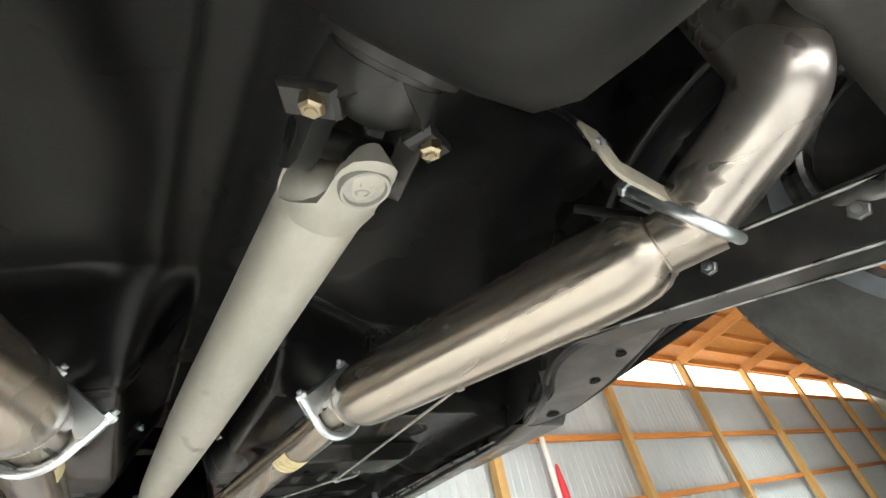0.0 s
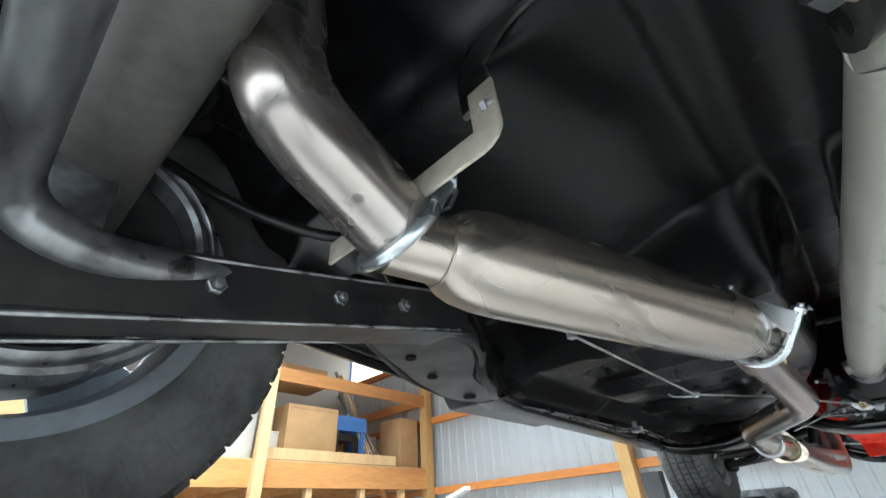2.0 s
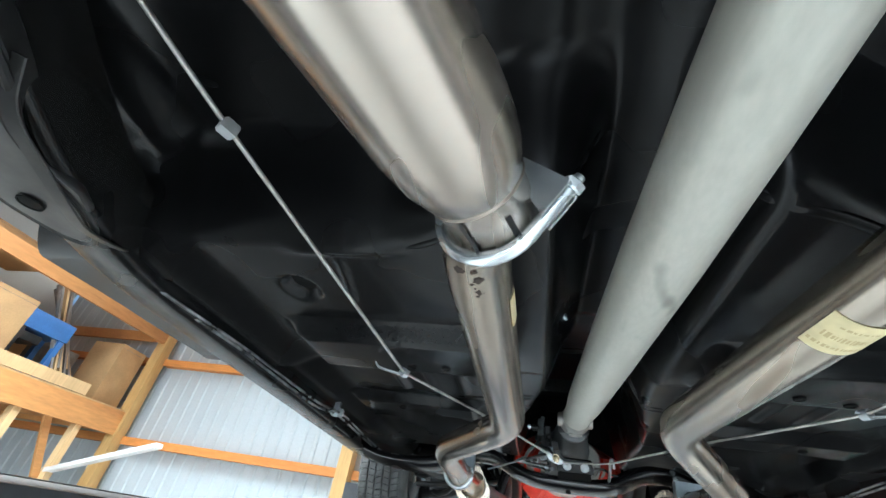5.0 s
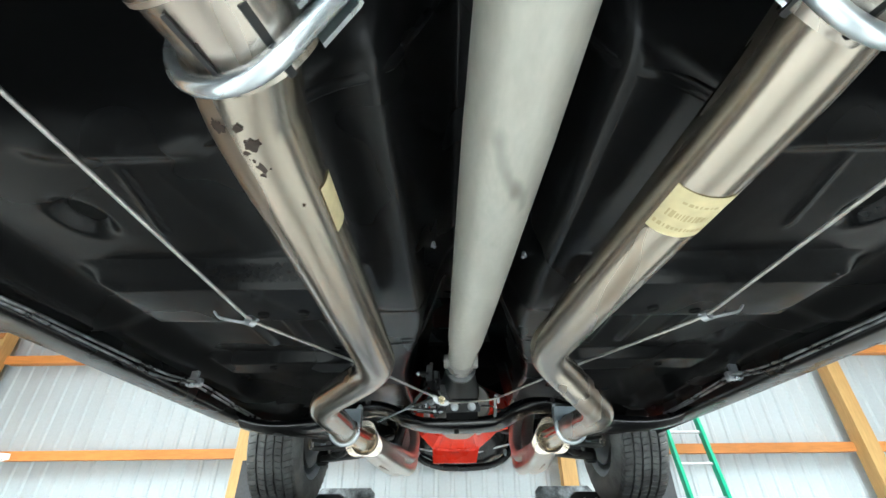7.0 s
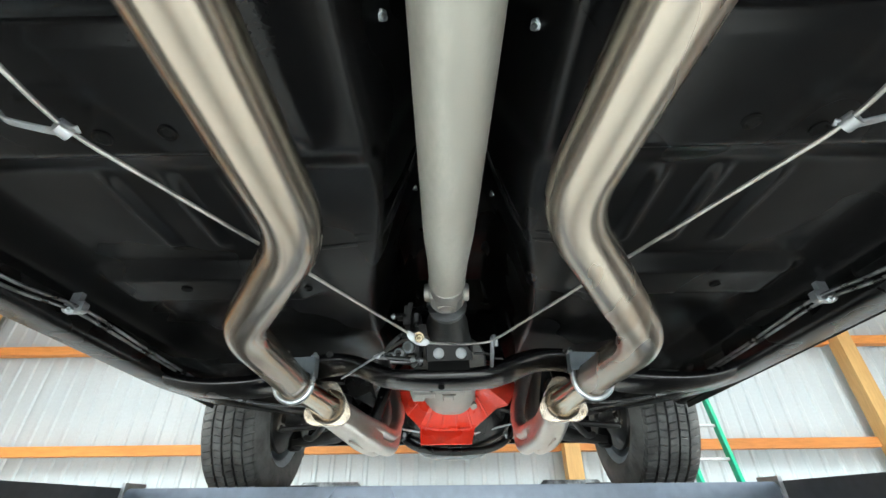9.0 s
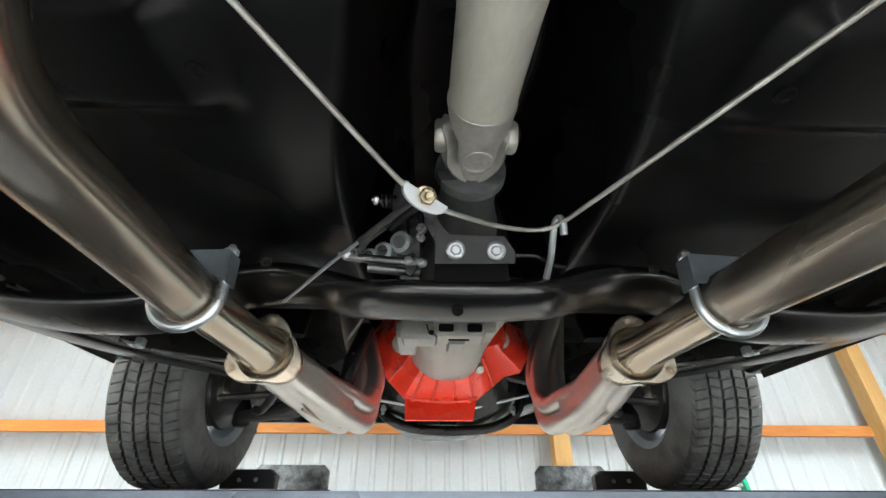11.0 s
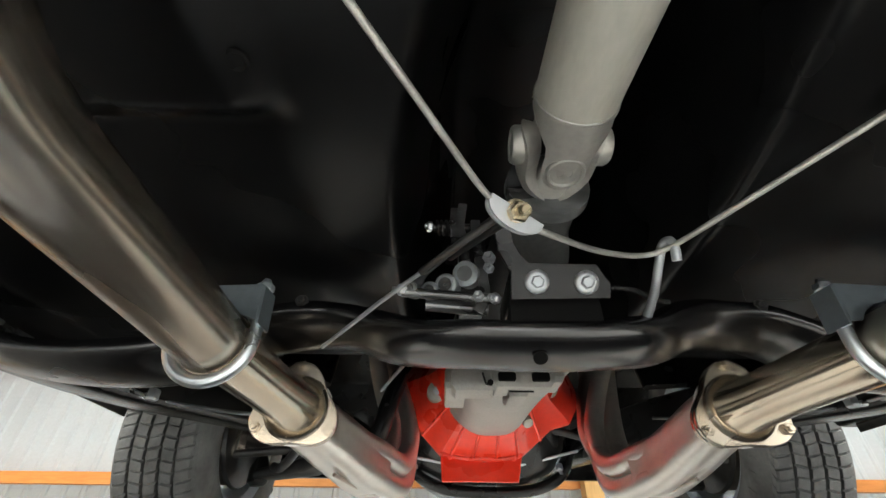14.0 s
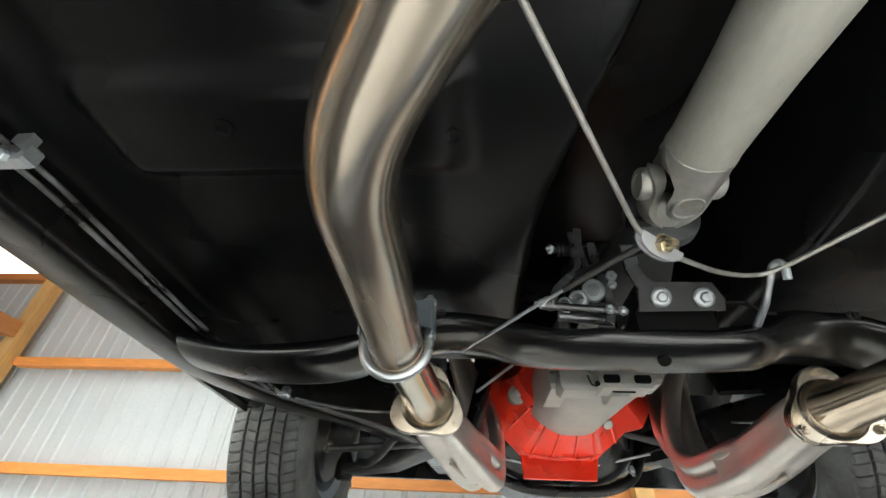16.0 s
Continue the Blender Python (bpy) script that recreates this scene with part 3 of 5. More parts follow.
# frame rails: level along the sills, over the axle behind, inwards in front
for s in (-1, 1):
    path = rounded([(s * 0.47, -1.2, 2.17), (s * 0.47, -0.30, 2.24), (s * 0.47, 0.22, 2.24), (s * 0.53, 0.50, 2.055), (s * 0.70, 0.80, 2.045), (s * 0.715, 1.5, 2.035),
                    (s * 0.715, 2.10, 2.02), (s * 0.44, 2.50, 2.03), (s * 0.38, 3.0, 2.06), (s * 0.38, 3.6, 2.10)], 0.16, 8)
    bm = bmesh.new()
    sweep(bm, path, rrect(0.075, 0.105, 0.012), up=(0, 0, 1))
    rail = part("frame_rail", bm, M_FRAME, car, "black painted boxed steel frame rail")
    # torque box plate with stamped holes
    poly = [(0.46, 0.30), (0.47, 0.22), (0.56, 0.34), (0.665, 0.52), (0.715, 0.70), (0.68, 0.80), (0.61, 0.73), (0.585, 0.62), (0.51, 0.555), (0.455, 0.46)]
    ring = [(s * p.x, p.y) for p in rounded([V(a, b, 0) for a, b in poly + poly[:2]], 0.05, 5)[1:-1]]
    plate = part("torque_box", prism(ring, 0.05, Matrix.Translation((0, 0, 2.016)), 0.014), M_DUSTY, car, "dusty black stamped torque box with drain holes")
    lip = [V(x, y, 1.996) for x, y in ring]
    part("flange_lip", tube(lip + lip[:1], 0.0045, 8, cap=False), M_DUSTY, plate)
    # black discs carry the shade inside the drain holes
    for hx, hy, hr in ((0.560, 0.430, 0.007), (0.610, 0.53, 0.008), (0.660, 0.695, 0.012)):
        part("hole_rim", lathe([(hr + 0.002, 0.0), (hr + 0.0015, -0.0015), (hr, -0.0012), (hr * 0.96, -0.0004), (hr * 0.9, -0.0004)], Matrix.Translation((s * hx, hy, 1.989)), 20), M_RUBBERSHADE, plate)
    part("body_mount_bracket", prism([(0.0, 0.0), (0.06, 0.0), (0.085, 0.05), (0.075, 0.10), (0.02, 0.12), (0.0, 0.09)] if s > 0 else [(0.0, 0.0), (-0.06, 0.0), (-0.085, 0.05), (-0.075, 0.10), (-0.02, 0.12), (0, 0.09)],
                                     0.012, Matrix.Translation((s * 0.585, 0.60, 2.0)), 0.003), M_DUSTY, rail)
    bm = bmesh.new()
    sweep(bm, rounded([V(s * 0.505, 0.545, 2.01), V(s * 0.535, 0.575, 1.985), V(s * 0.575, 0.66, 1.978), V(s * 0.625, 0.735, 1.982), V(s * 0.640, 0.80, 2.0)], 0.03, 4), rrect(0.016, 0.003, 0.001, 1), up=(0, 0, 1))
    part("bracket_strap", bm, M_DUSTY, rail, "bent dusty steel bracket strap")

# ---------------------------------------------------------------- rear axle
axle = part("rear_axle", lathe([(0.040, -0.66), (0.040, -0.25), (0.043, -0.16), (0.06, -0.13), (0.06, 0.13), (0.043, 0.16), (0.040, 0.25), (0.040, 0.66)], turn_to((0, -0.022, 2.061), (1, 0, 0)), 24),
            M_AXLE, car, "dusty grey steel rear axle tubes")
bm = bmesh.new()
add_lathe(bm, [(0.02, -0.26), (0.09, -0.25), (0.13, -0.20), (0.132, -0.12), (0.126, -0.06), (0.114, -0.01), (0.100, 0.03), (0.088, 0.06), (0.076, 0.085), (0.060, 0.099), (0.035, 0.103)],
          turn_to((0.030, 0.045, 1.985), (0, 1, -0.35)), 40)
part("differential", bm, M_CAST, axle, "grey cast differential housing")
sway = rounded([(-0.470, 0.16, 1.985), (-0.458, 0.06, 1.958), (-0.444, -0.010, 1.944), (-0.440, -0.058, 1.966), (-0.30, -0.059, 1.973), (0.30, -0.059, 1.973), (0.440, -0.058, 1.966), (0.444, -0.010, 1.944), (0.458, 0.06, 1.958), (0.470, 0.16, 1.985)], 0.045, 8)
part("sway_bar", tube(sway, 0.0175, 24), M_SWAY, car, "scuffed grey steel anti-roll bar")
for s in (-1, 1):
    part("shock_absorber", tube([(s * 0.53, -0.125, 2.0), (s * 0.42, -0.15, 2.14), (s * 0.33, -0.17, 2.30)], 0.024, 16), M_AXLE, car)
    br = bmesh.new()
    shape = [(-0.06, 0.09), (0.05, 0.09), (0.055, -0.02), (0.03, -0.060), (-0.02, -0.066), (-0.055, -0.04)]
    shape = [(p.x, p.y) for p in rounded([V(a, b, 0) for a, b in shape + shape[:2]], 0.035, 5)[1:-1]]
    for bx in (0.464, 0.516):
        add_prism(br, shape, 0.008, Matrix(((0, 0, 1, s * bx), (1, 0, 0, -0.052), (0, 1, 0, 1.958), (0, 0, 0, 1))), 0.002)
    add_box(br, (s * 0.490, -0.04, 2.07), (0.05, 0.10, 0.02), 0.003)
    part("arm_bracket", br, M_BRACKET, axle)
    # lower trailing arm, an open channel with flanges
    arm = bmesh.new()
    a0, a1 = V(s * 0.475, -0.075, 1.914), V(s * 0.475, 0.44, 2.025)
    sec = [(-0.030, -0.028), (0.030, -0.028), (0.030, 0.030), (0.024, 0.034), (0.024, -0.018), (-0.024, -0.018), (-0.024, 0.034), (-0.030, 0.030)]
    sweep(arm, [a0, a0.lerp(a1, 0.5), a1], sec, up=(0, 0, 1))
    la = part("trailing_arm", arm, M_DUSTY, car, "dusty black channel-section lower trailing arm")
    part("bush_bolt", hexnut(0.012, 0.012, turn_to((s * 0.455, -0.056, 1.930), (-s, 0, -0.1)), 0.008), M_SWAY, la)
    part("bush", lathe([(0.012, -0.020), (0.030, -0.020), (0.032, -0.016), (0.032, 0.016), (0.030, 0.020), (0.012, 0.020)], turn_to((s * 0.490, -0.056, 1.930), (1, 0, 0)), 20), M_DUSTY, la)
    # edge highlights put in as thin bright tubes along the flanges
    for u, v in ((-0.0295, 0.030), (-0.0295, -0.028), (0.0295, -0.028)):
        lipz = V(0, 0, v)
        part("lip_highlight", tube([a0 + V(s * -u * -1, 0.03, 0) + lipz, a1 + V(s * -u * -1, -0.02, 0) + lipz], 0.0022, 6), M_SWAY, la)
    for yy in (0.088, 0.215, 0.31):
        p = a0.lerp(a1, (yy + 0.06) / 0.5)
        part("arm_bolt", hexnut(0.009, 0.008, turn_to((s * 0.444, yy, p.z + 0.004), (-s, 0, 0)), 0.010), M_SWAY, la)
    # brake hose and parking cable near the wheel
    part("brake_hose", tube(rounded([(s * 0.50, 0.02, 2.10), (s * 0.45, 0.10, 2.04), (s * 0.40, 0.20, 2.02), (s * 0.36, 0.28, 2.10)], 0.06), 0.006, 10), M_DARKMETAL, car)
    part("bump_stop", lathe([(0.03, 0), (0.034, -0.02), (0.028, -0.05), (0.012, -0.06)], Matrix.Translation((s * 0.47, 0.02, 2.19)), 16), M_RUBBERSHADE, car)
    part("coil_spring", tube([(s * 0.40 + 0.055 * math.cos(a), -0.03 + 0.055 * math.sin(a), 2.09 + a * 0.0085) for a in [i * 0.35 for i in range(90)]], 0.0075, 8), M_RUBBERSHADE, car)

# ---------------------------------------------------------------- drive shaft
DS0, DS1 = V(0.0315, 0.193, 1.9725), V(0.0, 1.684, 2.079)
axis = (DS1 - DS0).normalized()


def on_shaft(d):
    return DS0 + axis * d


LEN = (DS1 - DS0).length
shaft = part("drive_shaft", lathe([(0.02, 0.068), (0.0290, 0.070), (0.0302, 0.074), (0.0325, 0.22), (0.0375, 0.46), (0.0395, 0.62), (0.0400, 0.95), (0.0392, LEN - 0.28), (0.0385, LEN - 0.23), (0.0352, LEN - 0.15), (0.0345, LEN - 0.062), (0.0350, LEN - 0.056), (0.0345, LEN - 0.050), (0.02, LEN - 0.048)],
                                  turn_to(DS0, axis), 40), M_SHAFT, car, "bare grey steel drive shaft tube")
for d, r in ((LEN - 0.055, 0.0350),):
    part("weld_bead", lathe([(r - 0.002, -0.003), (r + 0.001, -0.0015), (r + 0.001, 0.0015), (r - 0.002, 0.003)], turn_to(on_shaft(d), axis), 40, True), M_FORGED, shaft)


def yoke(centre, way, ears, mat, parent, neck, r_neck, ear_r=0.038, label="", slim=1.0):
    """A forked yoke whose two rounded ears flow out of a round neck. way: from the joint to the neck; ears: towards the ears."""
    way, ears, c = Vector(way).normalized(), Vector(ears).normalized(), Vector(centre)
    side = way.cross(ears)
    bm = bmesh.new()
    add_lathe(bm, [(r_neck * 0.45, 0.020), (r_neck * 0.85, 0.030), (r_neck, 0.044), (r_neck, neck)], turn_to(c, way), 32)
    inner = ear_r - 0.015
    for e in (-1, 1):
        rows = []
        for d, half in ((-0.0225, 6), (-0.0205, 16), (-0.016, 27), (-0.007, 34), (0.004, 36), (0.014, 36), (0.024, 39), (0.032, 47), (0.040, 60), (0.047, 76), (0.053, 88)):
            ro = ear_r + (r_neck * 1.02 - ear_r) * smooth01((d - 0.02) / 0.04)
            row = []
            for rad, order in ((ro, 1), (min(inner, ro - 0.006), -1)):
                for i in range(9):
                    a = radians((half * slim if d < 0.03 else half) * (i / 4 - 1) * order)
                    row.append(bm.verts.new(c + way * d + ears * (e * rad * math.cos(a)) + side * (rad * math.sin(a))))
            rows.append(row)
        for a, b in zip(rows, rows[1:]):
            for i in range(18):
                bm.faces.new((a[i], a[(i + 1) % 18], b[(i + 1) % 18], b[i]))
        bm.faces.new(rows[0][::-1])
        bm.faces.new(rows[-1])
    return part("yoke", bm, mat, parent, label, 50)


def bearing_cap(at, way, parent, r=0.0185):
    bm = bmesh.new()
    k = r / 0.0185
    add_lathe(bm, [(r, -0.012), (r, 0.0), (0.0175 * k, 0.0012), (0.0155 * k, 0.0012), (0.0145 * k, -0.0012), (0.0002, -0.0018)], turn_to(at, way), 28)
    cap = part("bearing_cap", bm, M_FORGED, parent)
    m = turn_to(at, way)
    for dx in (-0.0042, 0.0042):
        curl = [m @ V(k * (dx + 0.0030 * math.cos(a)), k * 0.0048 * math.sin(a), -0.0012) for a in [0.6 + i * 0.45 for i in range(12)]]
        part("stamped_mark", tube(curl, 0.0009, 6), M_FORGED, parent)
    return cap


for centre, way, ear, reach, cap_r in ((on_shaft(0.022), axis, V(0.16, 0, -0.98).normalized(), 0.0345, 0.0150), (on_shaft(LEN), -axis, V(0, 0, -1), 0.0385, 0.0175)):
    rear = way == axis
    y1 = yoke(centre, way, ear, M_SHAFT if rear else M_FORGED, shaft, 0.060, 0.0298 if rear else 0.0340, reach - 0.0005, slim=0.86 if rear else 0.92)
    for e in (-1, 1):
        bearing_cap(Vector(centre) + ear * (e * reach), ear * e, shaft, cap_r)
    cr = bmesh.new()
    across = ear.cross(axis).normalized()
    add_tube(cr, [Vector(centre) - ear * 0.031, Vector(centre) + ear * 0.031], 0.010, 14)
    add_tube(cr, [Vector(centre) - across * 0.038, Vector(centre) + across * 0.038], 0.010, 14)
    part("joint_cross", cr, M_CAST, shaft)
# pinion yoke with straps at the back
pin = on_shaft(0.022)
pinion = yoke(pin, (0, -1, 0.25), (1, 0, 0), M_DUSTY, car, 0.10, 0.032)
for s in (-1, 1):
    strap = bmesh.new()
    add_prism(strap, [(-0.016, -0.009), (0.016, -0.009), (0.016, 0.009), (-0.016, 0.009)], 0.010, turn_to(pin + V(s * 0.034, -0.028, -0.010), (s * 0.35, 0.2, -1), 90), 0.003)
    part("strap", strap, M_DUSTY, pinion)
    part("strap_bolt", hexnut(0.0068, 0.010, turn_to(pin + V(s * 0.034, -0.030, -0.018), (0, 0.3, -1)), 0.006), M_BRASS, pinion)
part("pinion_nut_flange", lathe([(0.030, 0.0), (0.040, 0.002), (0.040, 0.010), (0.035, 0.014)], turn_to(pin + V(0, -0.055, 0.012), (0, -1, 0.25)), 24), M_DUSTY, pinion)
# slip yoke at the front
slip = yoke(on_shaft(LEN), (0, 1, 0.03), (1, 0, 0), M_FORGED, car, 0.085, 0.026, 0.0385)
slip["label"] = "forged grey steel slip yoke"
for e in (-1, 1):
    part("bearing_cap", lathe([(0.0165, -0.012), (0.0185, -0.004), (0.0185, 0.004), (0.0165, 0.007), (0.011, 0.0075), (0.010, 0.006)], turn_to(on_shaft(LEN) + V(e * 0.0385, 0, 0), (e, 0, 0)), 24), M_FORGED, slip)

# ---------------------------------------------------------------- exhaust
PIPE_R = 0.0314


def u_clamp(centre, way, side, r, parent, plate=M_ZINC, tall=0.0, snug=False):
    """A U-bolt round a pipe, with a pressed saddle on the side given."""
    c, way, side = Vector(centre), Vector(way).normalized(), Vector(side).normalized()
    side = (side - way * side.dot(way)).normalized()
    across = way.cross(side)
    rr = r + 0.0065
    wing = 0.003 if tall or snug else 0.009
    pts = [c + across * rr + side * (r + 0.014 + tall), c + across * rr + side * 0.004]
    pts += [c + across * rr * math.cos(a) - side * rr * math.sin(a) for a in [math.pi * i / 18 for i in range(19)]]
    pts += [c - across * rr + side * 0.004, c - across * rr + side * (r + 0.014 + tall)]
    clamp = part("pipe_clamp", tube(pts, 0.0058, 14), M_ZINC, car, "zinc-plated steel U-bolt pipe clamp")
    m = Matrix.Identity(4)
    for i, v in enumerate((across, side, way)):
        m.col[i] = (*v, 0)
    m.translation = c
    poly = [(-rr - wing, r + 0.010 + tall), (-rr - wing, r * 0.42)]
    poly += [((r + 0.001) * math.cos(math.radians(a)), (r + 0.001) * math.sin(math.radians(a))) for a in range(155, 20, -15)]
    poly += [(rr + wing, r * 0.42), (rr + wing, r + 0.010 + tall)]
    for dz in (-0.011, 0.011):
        cheek = bmesh.new()
        k = len(poly)
        a = [cheek.verts.new(m @ V(x, y, dz - 0.0013)) for x, y in poly]
        b = [cheek.verts.new(m @ V(x, y, dz + 0.0013)) for x, y in poly]
        for j in range(k):
            cheek.faces.new((a[j], a[(j + 1) % k], b[(j + 1) % k], b[j]))
        cheek.faces.new(a[::-1])
        cheek.faces.new(b)
        part("saddle_cheek", cheek, plate, clamp)
    part("saddle", box((0, r + 0.0105 + tall, 0), (2 * rr + 2 * wing, 0.0026, 0.0246), 0.0006, m), plate, clamp)
    if tall:
        for e in (-1, 1):
            part("saddle_side", box((e * (rr + wing + 0.0016), (r * 0.30 + r + 0.010 + tall) / 2, 0), (0.0026, r * 0.70 + 0.010 + tall, 0.0246), 0.0006, m), plate, clamp)
    for e in (-1, 1):
        part("nut", hexnut(0.0085, 0.008, turn_to(c + across * (e * rr) + side * (r + 0.014 + tall), side), 0.009), M_ZINC, clamp)
    return clamp


def exhaust(s):
    # s: -1 or 1, the side of the car; the rear of the system sits 1 to 2 cm off centre
    # the two sides differ by a few centimetres
    e1, e2 = (V(-0.153, 1.274, 1.950), V(-0.315, 1.508, 1.934)) if s < 0 else (V(0.127, 1.260, 1.967), V(0.291, 1.496, 1.909))
    m_rear, m_front = (V(-0.2885, 0.205, 1.962), V(-0.142, 0.665, 1.960)) if s < 0 else (V(0.336, 0.205, 1.975), V(0.194, 0.665, 1.990))
    joint = V(-0.321, 1.792, 1.926) if s < 0 else V(0.294, 1.774, 1.923)
    f = V(-0.305, 2.012, 1.924) if s < 0 else V(0.282, 1.988, 1.923)
    o = m_rear.x - s * 0.286
    p0 = V(-0.1585, 0.745, 1.9645) if s < 0 else V(0.187, 0.745, 1.983)
    front_pipe = rounded([m_front + V(0, 0.012, 0), m_front.lerp(p0, 0.5), p0, e1, e2, joint], 0.060, 10)
    pipe = part("exhaust_pipe", tube(front_pipe, PIPE_R, 28), M_PIPE, car, "polished stainless exhaust pipe with mandrel bends")
    # muffler: a long round can with necked ends
    ax = (m_front - m_rear).normalized()
    L = (m_front - m_rear).length
    can = part("muffler", lathe([(0.0295, -0.045), (0.0300, 0.0), (0.0325, 0.004), (0.0385, 0.011), (0.0435, 0.024), (0.0470, 0.045), (0.0485, 0.075), (0.0480, L * 0.5), (0.0470, L - 0.075), (0.0450, L - 0.050), (0.0385, L - 0.026), (0.0350, L - 0.018), (0.0345, L + 0.03)],
                                turn_to(m_rear, ax), 44), M_MUFF, car, "brushed stainless round muffler can with heat tint")
    for d, r in ((0.003, 0.0315), (L - 0.021, 0.0365)):
        part("weld_bead", lathe([(r - 0.002, -0.0022), (r + 0.0008, -0.0012), (r + 0.0008, 0.0012), (r - 0.002, 0.0022)], turn_to(m_rear + ax * d, ax), 40, True), M_HEAT, can)
    for a in (200, 255, 310):
        q = m_front + ax * 0.006 + (V(math.cos(radians(a)), 0, math.sin(radians(a))) * 0.0350)
        part("slot", box((0, 0, 0), (0.0045, 0.0025, 0.038), 0.0005, turn_to(q, ax, a)), M_DARKMETAL, can)
    u_clamp(m_front + ax * 0.012 + V(s * 0.001, 0, -0.001), ax + V(s * 0.05, 0, 0.16), (-s * 0.66, 0, 0.75), 0.0340, can, snug=True)
    # tail pipe over the axle
    t0 = m_rear - ax * 0.034 + V(0, 0, 0.010)
    t_way = (ax + V(s * 0.3, 0, -0.5)).normalized()
    tail = rounded([t0 + t_way * 0.007, t0 - t_way * 0.02, (s * 0.290 + o, 0.047, 2.026), (s * 0.298 + o, 0.042, 2.13), (s * 0.325 + o, 0.03, 2.30), (s * 0.35, -0.30, 2.32), (s * 0.36, -0.9, 2.16)], 0.13, 14)
    tp = part("tail_pipe", tube(tail, 0.0362, 32), M_TAIL, car, "satin steel tailpipe bent up over the axle")
    u_clamp(t0, t_way, (s * 0.05, 0, 1), 0.0345, tp, snug=True)
    part("pipe_lip", lathe([(0.0300, 0.004), (0.0368, 0.004), (0.0368, 0.008), (0.0300, 0.008)], turn_to(t0, t_way), 36, True), M_TAIL, tp)
    # hanger strap up to the body
    hx = V(o, 0, 0)
    bm = bmesh.new()
    sweep(bm, rounded([V(s * 0.405, 0.176, 2.003) + hx, V(s * 0.30, 0.172, 2.001) + hx, V(s * 0.215, 0.168, 2.000) + hx, V(s * 0.192, 0.168, 2.001) + hx, V(s * 0.196, 0.172, 2.065) + hx], 0.010, 4), rrect(0.026, 0.004, 0.0015, 2), up=(0, 1, 0))
    hanger = part("hanger", bm, M_CREAM, car, "cream coated steel hanger strap across the pipe")
    part("hanger_bolt", hexnut(0.007, 0.006, turn_to(V(s * 0.192, 0.170, 2.035) + hx, (-s, 0, 0)), 0.008), M_GALV, hanger)
    bm = bmesh.new()
    sweep(bm, rounded([V(s * 0.199, 0.172, 2.045) + hx, V(s * 0.205, 0.178, 2.085) + hx, V(s * 0.222, 0.20, 2.145) + hx, V(s * 0.18, 0.21, 2.205) + hx, V(s * 0.08, 0.215, 2.215) + hx], 0.03, 5), rrect(0.034, 0.006, 0.002, 2), up=(0, 1, 0))
    part("hanger_strap", bm, M_DUSTY, tp, "dark rubber hanger strap")
    # clamp and joint before the flange
    c = joint
    part("inner_pipe", tube([c - V(0, 0.05, 0), c, c.lerp(f, 0.55), c.lerp(f, 0.80), c.lerp(f, 0.93), f + V(0, 0.004, 0)], 0.0285, 30, [0.0285, 0.0285, 0.0290, 0.0305, 0.0335, 0.0375]), M_INNER, pipe)
    part("pipe_lip", lathe([(0.0285, -0.004), (PIPE_R + 0.0008, -0.004), (PIPE_R + 0.0008, 0.002), (0.0285, 0.002)], turn_to(c, V(-s * 0.03, 1, 0.04)), 36, True), M_PIPE, pipe)
    u_clamp(c + V(0, -0.004, 0), (-s * 0.03, 1, 0.05), (s * 0.03, 0, 1), PIPE_R + 0.001, pipe, M_BLUEZINC, 0.006)
    # three-bolt collector flange
    fdir = V(s * 0.14, 1, 0.09).normalized()
    m = turn_to(f, fdir, 0)
    # a pose whose y axis is up
    zc = fdir
    xc = V(0, 0, 1).cross(zc).normalized()
    yc = zc.cross(xc)
    for i, v in enumerate((xc, yc, zc)):
        m.col[i] = (*v, 0)
    poly = []
    for i in range(72):
        a = radians(5 * i)
        r = 0.0535 + 0.0085 * math.cos(3 * (a - radians(90)))
        poly.append((r * math.cos(a), r * math.sin(a)))
    fl = part("collector_flange", prism(poly, 0.009, m, 0.0012), M_NICKEL, car, "gold-tinted polished three-bolt flange")
    m2 = m.copy()
    m2.translation = f + fdir * 0.0115
    part("flange_plate", prism(poly, 0.010, m2, 0.0012), M_NICKEL, fl)
    part("collar", lathe([(0.0365, -0.0080), (0.0385, -0.0092), (0.0410, -0.0080), (0.0430, -0.0045), (0.035, -0.0045), (0.0355, -0.007)], turn_to(f, fdir), 36, True), M_NICKEL, fl)
    for a in (90, 210, 330):
        p = f + xc * (0.0545 * math.cos(radians(a))) + yc * (0.0545 * math.sin(radians(a)))
        part("flange_bolt", hexnut(0.0070, 0.007, turn_to(p - fdir * 0.0080, -fdir), 0.009), M_NICKEL, fl)
    # header collector and its tubes
    k0 = f + fdir * 0.016
    out = max(0, s) * 0.034
    hd = rounded([k0, k0 + V(-s * 0.005, 0.05, -0.006), V(s * 0.268 + out * 0.5, 2.16, 1.900), V(s * 0.246 + out, 2.24, 1.888), V(s * 0.236 + out, 2.27, 1.885)], 0.05, 4)
    sec = []
    for i in range(48):
        a = 2 * math.pi * i / 48
        r = 1.0 + 0.10 * math.cos(4 * a + math.pi)
        sec.append((r * math.cos(a), r * math.sin(a)))
    n_ = len(hd)
    head = bmesh.new()
    sweep(head, hd, sec, [0.037 + 0.008 * smooth01(i / (n_ - 1)) for i in range(n_)])
    h = part("header_collector", head, M_COLLECT, car, "satin silver exhaust header collector with merged tubes")
    part("collector_socket", lathe([(0.036, 0.0), (0.047, 0.001), (0.044, 0.006), (0.038, 0.02)], turn_to(k0, fdir), 32), M_COLLECT, h)
